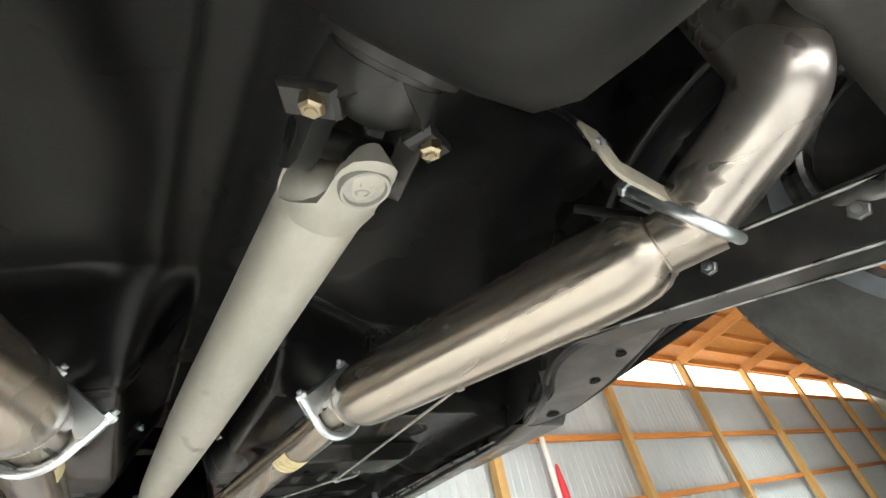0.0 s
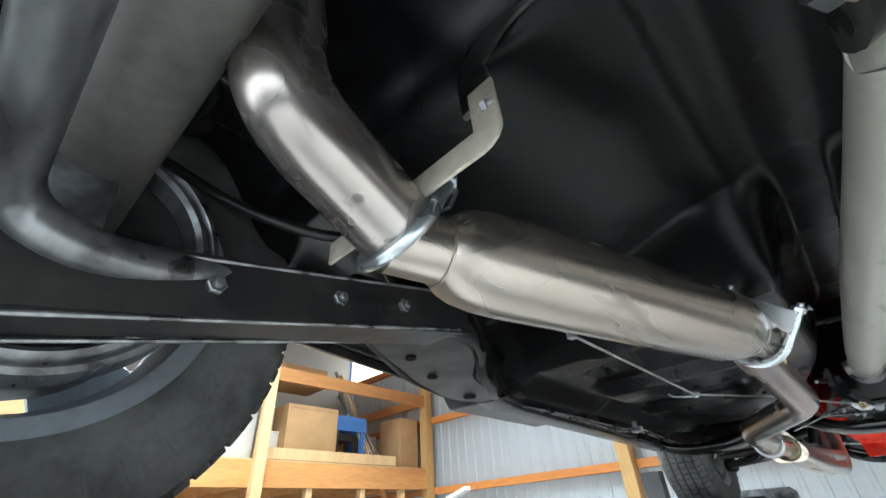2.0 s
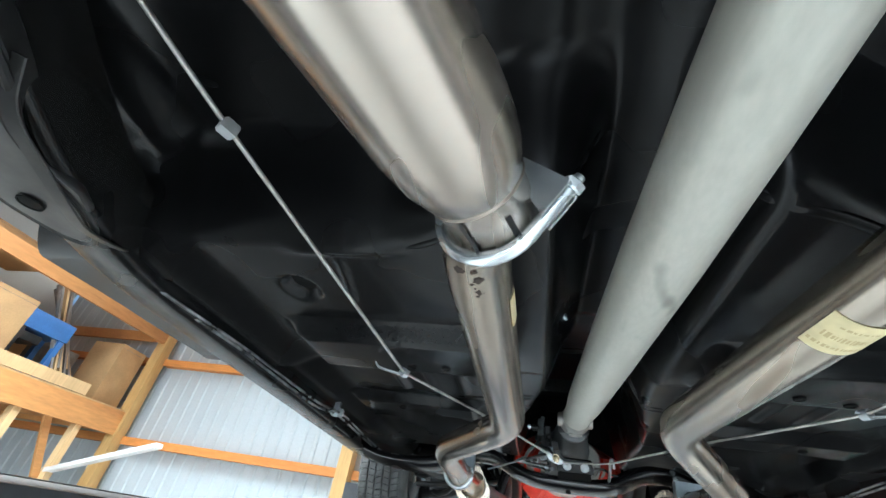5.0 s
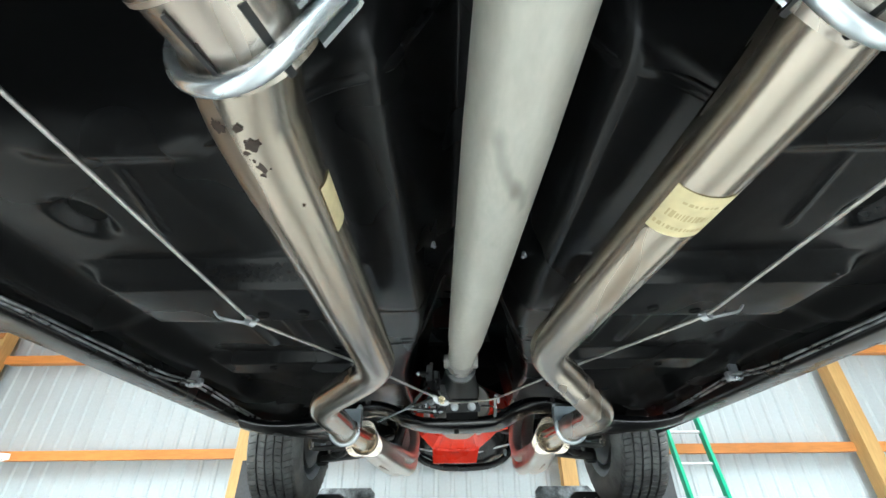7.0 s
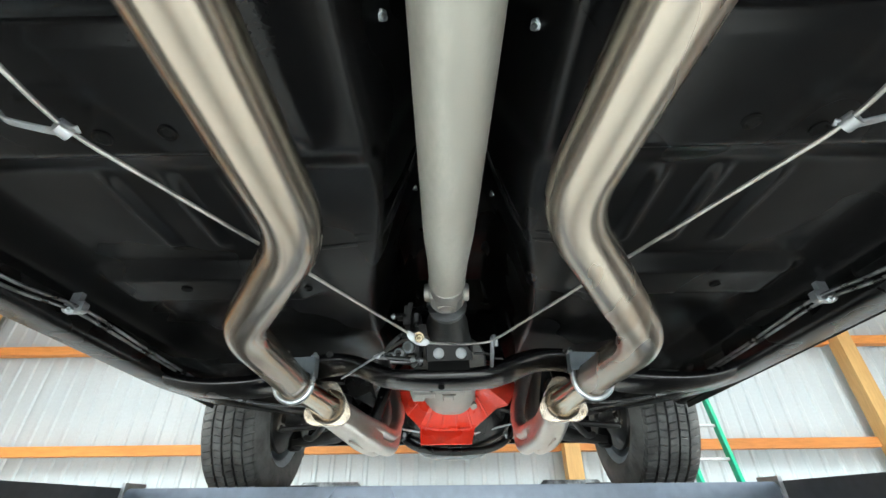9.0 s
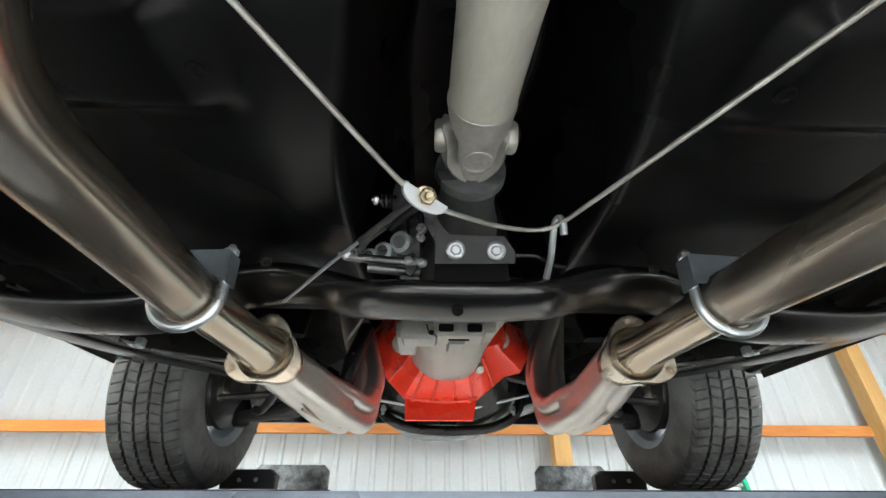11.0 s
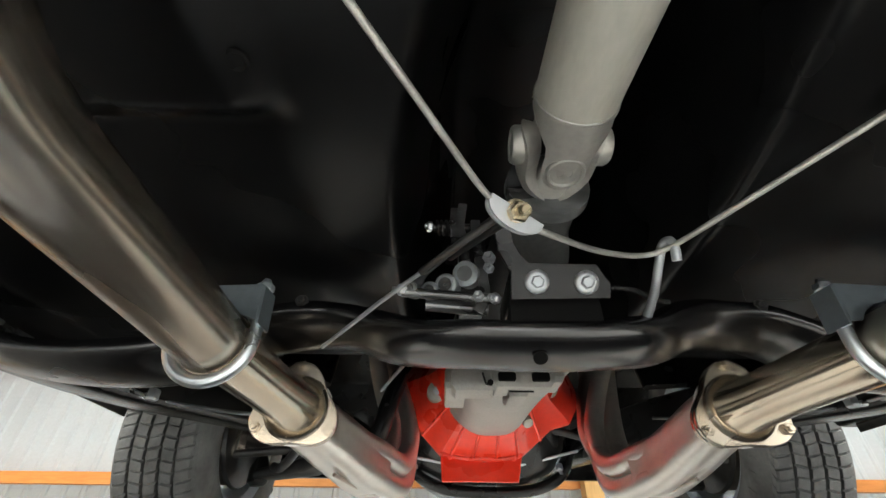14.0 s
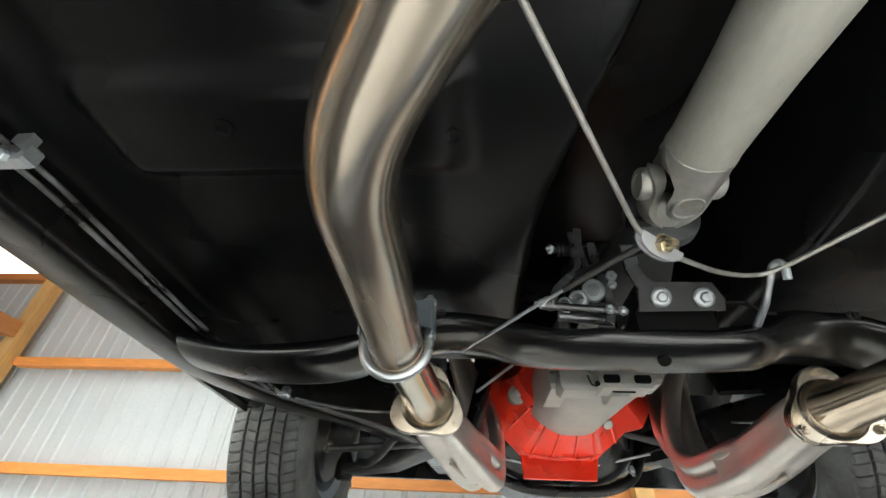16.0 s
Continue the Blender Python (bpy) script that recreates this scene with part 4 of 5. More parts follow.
    for i, (dx, dz) in enumerate(((-0.023, -0.021), (0.023, -0.021), (-0.023, 0.023), (0.023, 0.023))):
        a = V(s * 0.278 + out * 0.4 + dx * 0.35, 2.12, 1.906 + dz * 0.35)
        b = V(s * 0.246 + out + dx, 2.235, 1.888 + dz)
        turn_up = V(s * 0.204 + out * 1.4 + dx * 0.9, 2.355 + 0.012 * (i < 2), 1.876 + dz * 0.9)
        pts = rounded([a, b, turn_up, V(s * (0.190 + 0.010 * (i % 2)) + out * 2 + dx, 2.43 + 0.02 * i, 1.985), V(s * 0.235 + out * 2 + dx, 2.46 + 0.06 * i, 2.10), V(s * 0.30 + out * 2, 2.46 + 0.11 * i, 2.28)], 0.050, 7)
        part("header_tube", tube(pts, 0.0215, 20), M_COLLECT, h)
    weld = [V(s * 0.272 + out * 0.5, 2.15, 1.860), V(s * 0.250 + out, 2.225, 1.852), V(s * 0.226 + out * 1.2, 2.295, 1.848)]
    part("weld_seam", tube(weld, 0.0028, 8), M_HEAT, h)
    return pipe


pipe_l = exhaust(-1)
exhaust(1)


def wrap_patch(name, y0, y1, a0, a1, axis_at, r, mat, parent, label="", ragged=0.0, n=14):
    """A thin patch that lies round a pipe that runs along y."""
    bm = bmesh.new()
    grid = []
    for j in range(n + 1):
        row = []
        for i in range(n + 1):
            u, v = i / n, j / n
            y = y0 + (y1 - y0) * v + ragged * noise.noise(V(u * 7, v * 3, 1))
            a = radians(a0 + (a1 - a0) * u) + ragged * 12 * noise.noise(V(v * 7, u * 3, 4))
            c = axis_at(y)
            row.append(bm.verts.new(c + V(math.cos(a), 0, math.sin(a)) * r))
        grid.append(row)
    for j in range(n):
        for i in range(n):
            bm.faces.new((grid[j][i], grid[j][i + 1], grid[j + 1][i + 1], grid[j + 1][i]))
    return part(name, bm, mat, parent, label)


def pipe_axis(s):
    a, b = (V(-0.1585, 0.745, 1.9645), V(-0.153, 1.274, 1.950)) if s < 0 else (V(0.187, 0.745, 1.983), V(0.127, 1.260, 1.967))
    return lambda y: a.lerp(b, (y - a.y) / (b.y - a.y))


tag = wrap_patch("paper_label", 0.815, 0.868, -150, -62, pipe_axis(1), PIPE_R + 0.0008, M_TAG, car, "yellowed paper sticker with faded print")
ink = random.Random(5)
for y, tall, start, end in ((0.8575, 0.0050, -146, -70), (0.8425, 0.0085, -138, -78), (0.8275, 0.0035, -128, -84)):
    a = start
    while a < end:
        w = ink.uniform(2.0, 6.5)
        d = tall * ink.uniform(0.6, 1.0) / 2
        wrap_patch("print_bar", y - d, y + d, a, a + w, pipe_axis(1), PIPE_R + 0.0012, M_INK, tag, n=2)
        a += w + ink.uniform(1.2, 3.5)
wrap_patch("paper_label", 0.797, 0.852, -26, 12, pipe_axis(-1), PIPE_R + 0.0008, M_TAG, car, "yellowed paper sticker")
def scorch(y, a, size, seed):
    """An irregular dark spot burnt on the pipe."""
    bm = bmesh.new()
    run = pipe_axis(-1)
    neck_a, neck_b = V(-0.142, 0.677, 1.960), V(-0.1585, 0.745, 1.9645)

    def at(v):
        return run(v) if v > neck_b.y else neck_a.lerp(neck_b, (v - neck_a.y) / (neck_b.y - neck_a.y))

    c = bm.verts.new(at(y) + V(math.cos(radians(a)), 0, math.sin(radians(a))) * (PIPE_R + 0.0006))
    rim = []
    for i in range(36):
        t = 2 * math.pi * i / 36
        r = size * (0.65 + 0.9 * abs(noise.noise(V(math.cos(t) * 1.7, math.sin(t) * 1.7, seed))))
        yy, aa = y + r * math.sin(t), radians(a) + r * math.cos(t) / PIPE_R
        rim.append(bm.verts.new(at(yy) + V(math.cos(aa), 0, math.sin(aa)) * (PIPE_R + 0.0005)))
    for i in range(36):
        bm.faces.new((c, rim[i], rim[(i + 1) % 36]))
    return part("scorch_mark", bm, M_RUST, pipe_l, "dark scorch mark")


for k, (y, a, d) in enumerate(((0.722, -117, 0.0058), (0.721, -92, 0.0034), (0.735, -82, 0.0056), (0.742, -90, 0.0026), (0.755, -79, 0.0046), (0.748, -86, 0.0022), (0.762, -84, 0.0020), (0.80, -56, 0.0014))):
    scorch(y, a, d, k * 3.7)

# ---------------------------------------------------------------- transmission, cross member and engine
# along x: upper edge, lower edge; humps over the two exhaust pipes
edge_rows = [(-0.72, 2.00, 1.96), (-0.59, 1.972, 1.934), (-0.49, 1.975, 1.928), (-0.41, 1.988, 1.938), (-0.335, 2.016, 1.970), (-0.265, 2.026, 1.981), (-0.217, 2.015, 1.972), (-0.168, 1.991, 1.944), (-0.125, 1.967, 1.928), (-0.08, 1.959, 1.920),
             (0.0, 1.957, 1.917), (0.065, 1.962, 1.920), (0.105, 1.972, 1.926), (0.146, 1.999, 1.943), (0.183, 2.017, 1.964), (0.222, 2.029, 1.981), (0.281, 2.029, 1.985), (0.322, 2.016, 1.972), (0.355, 2.001, 1.955),
             (0.41, 1.985, 1.935), (0.49, 1.975, 1.928), (0.59, 1.972, 1.934), (0.72, 2.00, 1.96)]
prof = [(x, (top + low) / 2, top - low) for x, top, low in edge_rows]
bm = bmesh.new()
rings = []


def spline(rows, x):
    """Smooth values between rows (x, a, b)."""
    i = max(1, min(len(rows) - 3, next((k for k in range(len(rows) - 1) if rows[k + 1][0] >= x), len(rows) - 2)))
    p0, p1, p2, p3 = rows[i - 1], rows[i], rows[i + 1], rows[i + 2]
    t = (x - p1[0]) / (p2[0] - p1[0])
    out = []
    for c in (1, 2):
        m1 = (p2[c] - p0[c]) / (p2[0] - p0[0]) * (p2[0] - p1[0])
        m2 = (p3[c] - p1[c]) / (p3[0] - p1[0]) * (p2[0] - p1[0])
        out.append((2 * t ** 3 - 3 * t * t + 1) * p1[c] + (t ** 3 - 2 * t * t + t) * m1 + (-2 * t ** 3 + 3 * t * t) * p2[c] + (t ** 3 - t * t) * m2)
    return out


for i in range(101):
    x = -0.66 + 1.32 * i / 100
    z, h = spline(prof, x)
    mid = math.exp(-(x / 0.15) ** 2)
    ring = []
    for k in range(40):
        a = 2 * math.pi * k / 40
        py = 0.055 * math.copysign(abs(math.cos(a)) ** 0.9, math.cos(a))
        pz = h / 2 * math.copysign(abs(math.sin(a)) ** 0.95, math.sin(a))
        # the rear face leans back under its upper edge in the middle
        if py < 0:
            py -= 0.25 * mid * pz
        else:
            py *= 1 - 0.45 * mid
            pz *= 1 - (0.40 * mid * py / 0.03 if pz < 0 else 0)
        ring.append(bm.verts.new((x, 1.845 - 0.010 * mid + 0.080 * smooth01((abs(x) - 0.07) / 0.19) + py, z + pz)))
    rings.append(ring)
for a, b in zip(rings, rings[1:]):
    for j in range(len(a)):
        bm.faces.new((a[j], a[(j + 1) % len(a)], b[(j + 1) % len(a)], b[j]))
bm.faces.new(rings[0][::-1])
bm.faces.new(rings[-1])
member = part("cross_member", bm, M_MEMBER, car, "black painted pressed-steel transmission cross member", 50)
# the hole's dark inside is a black disc
part("lower_hole", lathe([(0.007, 0.004), (0.007, 0.0), (0.006, -0.001), (0.005, 0.002)], turn_to((-0.014, 1.806, 1.9205), (0, -0.6, -0.8)), 16), M_RUBBERSHADE, member)
for s in (-1, 1):
    part("member_bolt", hexnut(0.008, 0.007, turn_to((s * 0.278, 1.872, 2.012), (0, -1, 0.0)), 0.008), M_DUSTY, member)
# mount bracket with two flange bolts
bracket = bmesh.new()
face = Matrix(((1, 0, 0, 0.005), (0, -0.47, -0.88, 1.765), (0, 0.88, -0.47, 1.977), (0, 0, 0, 1)))
add_prism(bracket, [(-0.0485, -0.016), (0.047, -0.014), (0.0475, 0.000), (0.034, 0.0185), (-0.027, 0.0195), (-0.0485, 0.0185)], 0.006, face, 0.0012)
add_prism(bracket, [(-0.0480, 0.010), (-0.030, 0.0185), (-0.0385, 0.0265), (-0.0455, 0.040), (-0.050, 0.062), (-0.066, 0.062), (-0.060, 0.030)], 0.006, face @ Matrix.Translation((0, 0, -0.0005)), 0.0012)
add_box(bracket, (0.004, 1.818, 1.990), (0.090, 0.085, 0.022), 0.004)
mb = part("mount_bracket", bracket, M_FRAME, car, "black painted transmission mount bracket with an upright arm")
for bx in (-0.0235, 0.0235):
    b = bmesh.new()
    m = face @ Matrix.Translation((bx, 0.001, 0.0032))
    add_lathe(b, [(0.0116, 0.0), (0.0116, 0.0018), (0.0100, 0.0034), (0.0080, 0.0038)], m, 28)
    add_prism(b, [(0.0066 * math.cos(radians(60 * i + 12)), 0.0066 * math.sin(radians(60 * i + 12))) for i in range(6)], 0.004, m @ Matrix.Translation((0, 0, 0.0040)), 0.0016)
    part("flange_bolt", b, M_GALV, mb, "bright zinc flange bolt")
part("rubber_mount", box((0.004, 1.822, 1.966), (0.082, 0.05, 0.024), 0.003), M_RUBBERSHADE, mb)
# black block in place of the shade in the gap below the bracket
part("gap_shade", box((0.002, 1.790, 1.957), (0.088, 0.014, 0.030), 0.003), M_RUBBERSHADE, mb)
part("steady_rod", tube(rounded([(0.055, 1.782, 1.982), (0.085, 1.782, 1.982), (0.098, 1.786, 1.972), (0.118, 1.79, 1.972)], 0.01), 0.0028, 8), M_FRAME, mb)
# gearbox: tail housing, case, side lugs
gb = lathe([(0.026, 0.0), (0.040, 0.002), (0.042, 0.012), (0.036, 0.020), (0.037, 0.06), (0.050, 0.11), (0.058, 0.20), (0.075, 0.30), (0.085, 0.40)], turn_to((0, 1.738, 2.078), (0, 1, -0.02)), 32)
gear = part("gearbox", gb, M_HOUSE, car, "cast aluminium gearbox with ribbed tail housing")
part("tail_seal", lathe([(0.027, -0.004), (0.043, -0.002), (0.044, 0.010), (0.030, 0.011)], turn_to((0, 1.736, 2.078), (0, 1, -0.02)), 32), M_SWAY, gear, "worn steel seal ring")
case = bmesh.new()
loops = []
for y, w, zt, zb in ((2.00, 0.090, 2.10, 1.972), (2.02, 0.097, 2.11, 1.962), (2.10, 0.088, 2.12, 1.962), (2.20, 0.085, 2.14, 1.966), (2.32, 0.086, 2.16, 1.970), (2.42, 0.090, 2.17, 1.974), (2.44, 0.10, 2.18, 1.985)):
    loops.append([case.verts.new((0.005 + x * w, y, (zt + zb) / 2 + z * (zt - zb) / 2)) for x, z in rrect(2, 2, 0.82, 7)])
for a, b in zip(loops, loops[1:]):
    for j in range(len(a)):
        case.faces.new((a[j], a[(j + 1) % len(a)], b[(j + 1) % len(a)], b[j]))
case.faces.new(loops[0][::-1])
case.faces.new(loops[-1])
part("case", case, M_ALU, gear)
for bx, by, bz, w, d, h in ((-0.062, 2.03, 1.968, 0.062, 0.05, 0.038), (-0.086, 2.10, 1.978, 0.034, 0.12, 0.030), (0.004, 2.01, 1.966, 0.085, 0.05, 0.036), (0.05, 2.03, 1.975, 0.03, 0.06, 0.03), (0.0, 2.04, 1.953, 0.030, 0.06, 0.020)):
    part("casting_lug", box((bx, by, bz), (w, d, h), 0.007), M_ALU, gear)
# openings in the casting: black inserts instead of real shade
for bx in (-0.019, 0.027):
    part("casting_window", box((bx, 1.985, 1.960), (0.024, 0.008, 0.012), 0.002), M_RUBBERSHADE, gear)
part("casting_hole", lathe([(0.004, 0.0), (0.004, 0.003), (0.003, 0.003)], turn_to((-0.042, 1.984, 1.952), (0, -1, -0.2)), 12), M_RUBBERSHADE, gear)
part("gasket_line", tube(rounded([(-0.05, 2.003, 1.972), (-0.046, 2.002, 1.955), (-0.018, 2.002, 1.953), (-0.014, 2.006, 1.947), (0.02, 2.006, 1.947)], 0.004, 3), 0.0014, 6), M_DARKMETAL, gear)
for bx, bz in ((0.150, 2.086), (-0.118, 2.075)):
    part("side_boss", lathe([(0.030, -0.06), (0.026, -0.03), (0.024, 0.0), (0.016, 0.003), (0.004, 0.003)], turn_to((bx, 2.435, bz), (0, -1, -0.15)), 20), M_ALU, gear)
    part("boss_bolt", hexnut(0.010, 0.010, turn_to((bx, 2.430, bz), (0, -1, -0.15))), M_GALV, gear)
part("drain_boss", lathe([(0.012, -0.010), (0.012, 0.004), (0.007, 0.006)], turn_to((0.085, 2.40, 1.998), (0.3, -0.8, -1)), 14), M_ALU, gear)
# bell housing, red enamel, ribbed cone with a flat dust cover below
outline = [(-0.228, 2.125), (-0.222, 2.095), (-0.195, 2.047), (-0.150, 1.998), (-0.110, 1.957), (-0.06, 1.948), (0.0, 1.944), (0.05, 1.947), (0.096, 1.955), (0.14, 1.990), (0.18, 2.022), (0.226, 2.034), (0.252, 2.075), (0.256, 2.115),
           (0.242, 2.16), (0.168, 2.20), (0.08, 2.24), (-0.08, 2.24), (-0.18, 2.19)]
bell = bmesh.new()
loops = []
for y, k in ((2.40, 0.56), (2.44, 0.64), (2.52, 0.88), (2.555, 0.97), (2.565, 1.0), (2.585, 1.0)):
    loops.append([bell.verts.new((0.018 + (x - 0.018) * k, y, 2.10 + (z - 2.10) * k)) for x, z in outline])
for a, b in zip(loops, loops[1:]):
    for j in range(len(a)):
        bell.faces.new((a[j], a[(j + 1) % len(a)], b[(j + 1) % len(a)], b[j]))
bell.faces.new(loops[0][::-1])
bell.faces.new(loops[-1])
bl = part("bell_housing", bell, M_RED, car, "glossy red enamelled bell housing with cast ribs", 30)
for x1, z1 in ((-0.155, 2.003), (-0.085, 1.952), (-0.03, 1.946), (0.03, 1.946), (0.085, 1.953), (0.145, 1.994)):
    pts = [(0.018 + (x1 - 0.018) * k, y, 2.10 + (z1 - 2.10) * k) for y, k in ((2.42, 0.62), (2.48, 0.77), (2.53, 0.91), (2.565, 1.0))]
    part("rib", tube(pts, 0.0036, 10), M_RED, bl)
part("dust_cover", prism([(-0.108, 0.030), (-0.104, -0.030), (0.082, -0.030), (0.096, 0.030)], 0.008, Matrix.Translation((0.0, 2.572, 1.928)) @ pose(0, 0, 0, 80), 0.002), M_RED, bl)
part("cover_lip", tube(rounded([(-0.11, 2.560, 1.962), (-0.06, 2.556, 1.950), (-0.02, 2.556, 1.947), (0.0, 2.556, 1.952), (0.03, 2.556, 1.947), (0.06, 2.556, 1.950), (0.098, 2.560, 1.962)], 0.02), 0.005, 8), M_RED, bl)
for bx, bz in ((-0.100, 1.960), (-0.084, 1.952), (0.072, 1.950), (0.088, 1.958)):
    part("cover_bolt", hexnut(0.0075, 0.008, turn_to((bx, 2.556, bz), (0, -1, -0.25)), 0.008), M_RED, bl)
# engine block and sump behind the bell housing
part("engine_block", box((0.0, 2.98, 2.28), (0.46, 0.62, 0.40), 0.03), M_FRAME, car, "dark engine block above the sump")
sump = bmesh.new()
loops = []
for z, w, d in ((2.10, 0.25, 0.34), (2.00, 0.235, 0.33), (1.95, 0.20, 0.30), (1.915, 0.14, 0.26), (1.905, 0.10, 0.22)):
    loops.append([sump.verts.new((0.02 + x * w, 2.97 + y * d, z)) for x, y in rrect(2, 2, 0.45, 5)])
for a, b in zip(loops, loops[1:]):
    for j in range(len(a)):
        sump.faces.new((a[j], a[(j + 1) % len(a)], b[(j + 1) % len(a)], b[j]))
sump.faces.new(loops[-1])
sump.faces.new(loops[0][::-1])
part("sump", sump, M_FRAME, car, "glossy black engine sump")
# tubular cradle under the sump, dark with a thin bright edge
cradle = part("front_cross_member", tube(rounded([(-0.42, 2.80, 2.06), (-0.215, 2.76, 2.02), (-0.185, 2.74, 1.935), (-0.10, 2.73, 1.897), (0.015, 2.73, 1.890), (0.155, 2.73, 1.897), (0.24, 2.74, 1.935), (0.275, 2.76, 2.02), (0.44, 2.80, 2.06)], 0.05, 6), 0.015, 12),
              M_FRAME, car, "black painted tubular front cross member")
for bx in (-0.181, 0.228):
    part("cradle_bolt", hexnut(0.010, 0.022, turn_to((bx, 2.735, 1.955), (0, -0.5, -1)), 0.02), M_GALV, cradle)
part("linkage_rod", tube([(-0.215, 2.68, 1.975), (-0.08, 2.67, 1.952), (0.10, 2.67, 1.950), (0.27, 2.68, 1.99)], 0.004, 8), M_GALV, cradle)
for s in (-1, 1):
    # lower control arm, spindle and steering rod of the front suspension
    bm = bmesh.new()
    sweep(bm, [(s * 0.36, 2.80, 2.02), (s * 0.50, 2.84, 1.965), (s * 0.66, 2.87, 1.945)], rrect(0.13, 0.045, 0.015), [1.0, 0.85, 0.6], up=(0, 0, 1))
    arm = part("control_arm", bm, M_DUSTY, car, "dusty black lower front control arm")
    part("ball_joint", lathe([(0.02, -0.03), (0.03, -0.02), (0.03, 0.02), (0.012, 0.06)], Matrix.Translation((s * 0.665, 2.87, 1.945)), 18), M_DARKMETAL, arm)
    part("tie_rod", tube([(s * 0.20, 2.66, 2.04), (s * 0.42, 2.64, 1.985), (s * 0.66, 2.66, 1.97)], 0.011, 12), M_DUSTY, car)
    part("stabiliser_link", tube(rounded([(s * 0.45, 2.55, 1.985), (s * 0.50, 2.62, 1.95), (s * 0.56, 2.74, 1.945), (s * 0.60, 2.80, 1.96)], 0.04), 0.012, 12), M_DUSTY, car)
    if s < 0:
        part("starter_tube", tube([(-0.205, 2.40, 2.10), (-0.222, 2.36, 2.02), (-0.240, 2.36, 1.95)], 0.020, 18), M_MEMBER, car)

# shift linkage levers, rods and bushes beside the gearbox
link = part("shift_linkage", box((-0.075, 1.86, 2.04), (0.03, 0.10, 0.10), 0.006), M_FRAME, car, "black shift linkage with levers, rods and bushes")
levers = (([(-0.094, 1.806, 2.105), (-0.095, 1.80, 2.078), (-0.094, 1.795, 2.039), (-0.112, 1.792, 2.020), (-0.129, 1.79, 2.002), (-0.133, 1.788, 1.985)], 0.0095),
          ([(-0.084, 1.806, 2.112), (-0.089, 1.80, 2.074), (-0.084, 1.795, 2.035), (-0.083, 1.792, 2.004)], 0.0105),
          ([(-0.070, 1.804, 2.085), (-0.071, 1.80, 2.050), (-0.067, 1.79, 2.005), (-0.065, 1.785, 1.971), (-0.074, 1.783, 1.954)], 0.0110))
for path, wide in levers:
    bm = bmesh.new()
    sweep(bm, rounded(path, 0.010, 4), rrect(wide, 0.0034, 0.0014, 2), up=(0, 1, 0))
    part("lever", bm, M_SWAY, link, "flat cranked grey steel lever")
for p, r, d in (((-0.085, 1.783, 1.998), 0.0135, 0.020), ((-0.105, 1.783, 1.985), 0.0115, 0.022), ((-0.141, 1.783, 1.980), 0.0085, 0.020), ((-0.121, 1.785, 1.979), 0.0095, 0.014)):
    m = turn_to(p, (-0.35, -1, -0.35))
    bu = part("bush", lathe([(r * 0.55, -d), (r * 0.95, -d * 0.9), (r, -d * 0.5), (r, 0.0), (r * 0.8, 0.002), (r * 0.45, 0.002), (r * 0.35, 0.0)], m, 22), M_BRACKET, link)
    part("bush_washer", lathe([(r * 0.5, 0.0), (r * 0.62, 0.001), (r * 0.60, 0.0026), (r * 0.3, 0.003)], m, 18), M_SWAY, bu)
for p, q, r in (((-0.148, 1.786, 1.978), (-0.052, 1.782, 1.968), 0.0052), ((-0.125, 1.812, 1.978), (-0.060, 1.812, 1.972), 0.007)):
    part("rod", tube([p, q], r, 12), M_SWAY, link)
for p, n_, r in (((-0.148, 1.784, 1.979), (-1, -0.4, -0.2), 0.0060), ((-0.073, 1.776, 1.968), (-0.2, -1, -0.2), 0.0055), ((-0.057, 1.778, 1.967), (-0.8, -1, -0.2), 0.0055), ((-0.059, 1.786, 2.020), (-0.3, -1, -0.2), 0.0070), ((-0.060, 1.787, 2.008), (-0.3, -1, -0.2), 0.0058)):
    part("link_nut", hexnut(r, 0.009, turn_to(p, n_), 0.010), M_GALV, link)
# spring-loaded pivot bolt high on the linkage
coil = [(-0.117 + 0.0006 * k, 1.812 + 0.0085 * math.cos(k * 0.7), 2.080 + 0.0085 * math.sin(k * 0.7)) for k in range(54)]
part("return_spring", tube(coil, 0.0016, 6), M_DARKMETAL, link)
part("pivot_bolt", tube([(-0.124, 1.812, 2.081), (-0.078, 1.812, 2.080)], 0.0042, 10), M_DARKMETAL, link)
part("pivot_nut", hexnut(0.0065, 0.006, turn_to((-0.124, 1.811, 2.081), (-1, -0.3, 0)), 0.006), M_ZINC, link)
part("boot", lathe([(0.006, -0.030), (0.012, -0.026), (0.009, -0.020), (0.013, -0.014), (0.009, -0.008), (0.013, -0.002), (0.006, 0.002)], turn_to((-0.100, 1.83, 2.055), (-0.7, -0.6, -0.2)), 18), M_RUBBERSHADE, link)
# actuating rod that runs level over the cross member
part("clutch_rod", tube([(-0.247, 1.885, 1.9595), (-0.170, 1.796, 1.972), (-0.086, 1.706, 1.986)], 0.0022, 10), M_GALV, link, "thin grey actuating rod")
part("rod_sleeve", tube([(-0.128, 1.751, 1.979), (-0.112, 1.734, 1.9817), (-0.086, 1.706, 1.986), (-0.060, 1.676, 1.988)], 0.0037, 10), M_DUSTY, link)
part("lower_rod", tube([(-0.225, 2.245, 2.018), (-0.159, 2.05, 2.008), (-0.145, 2.01, 2.004)], 0.0030, 8), M_GALV, link)

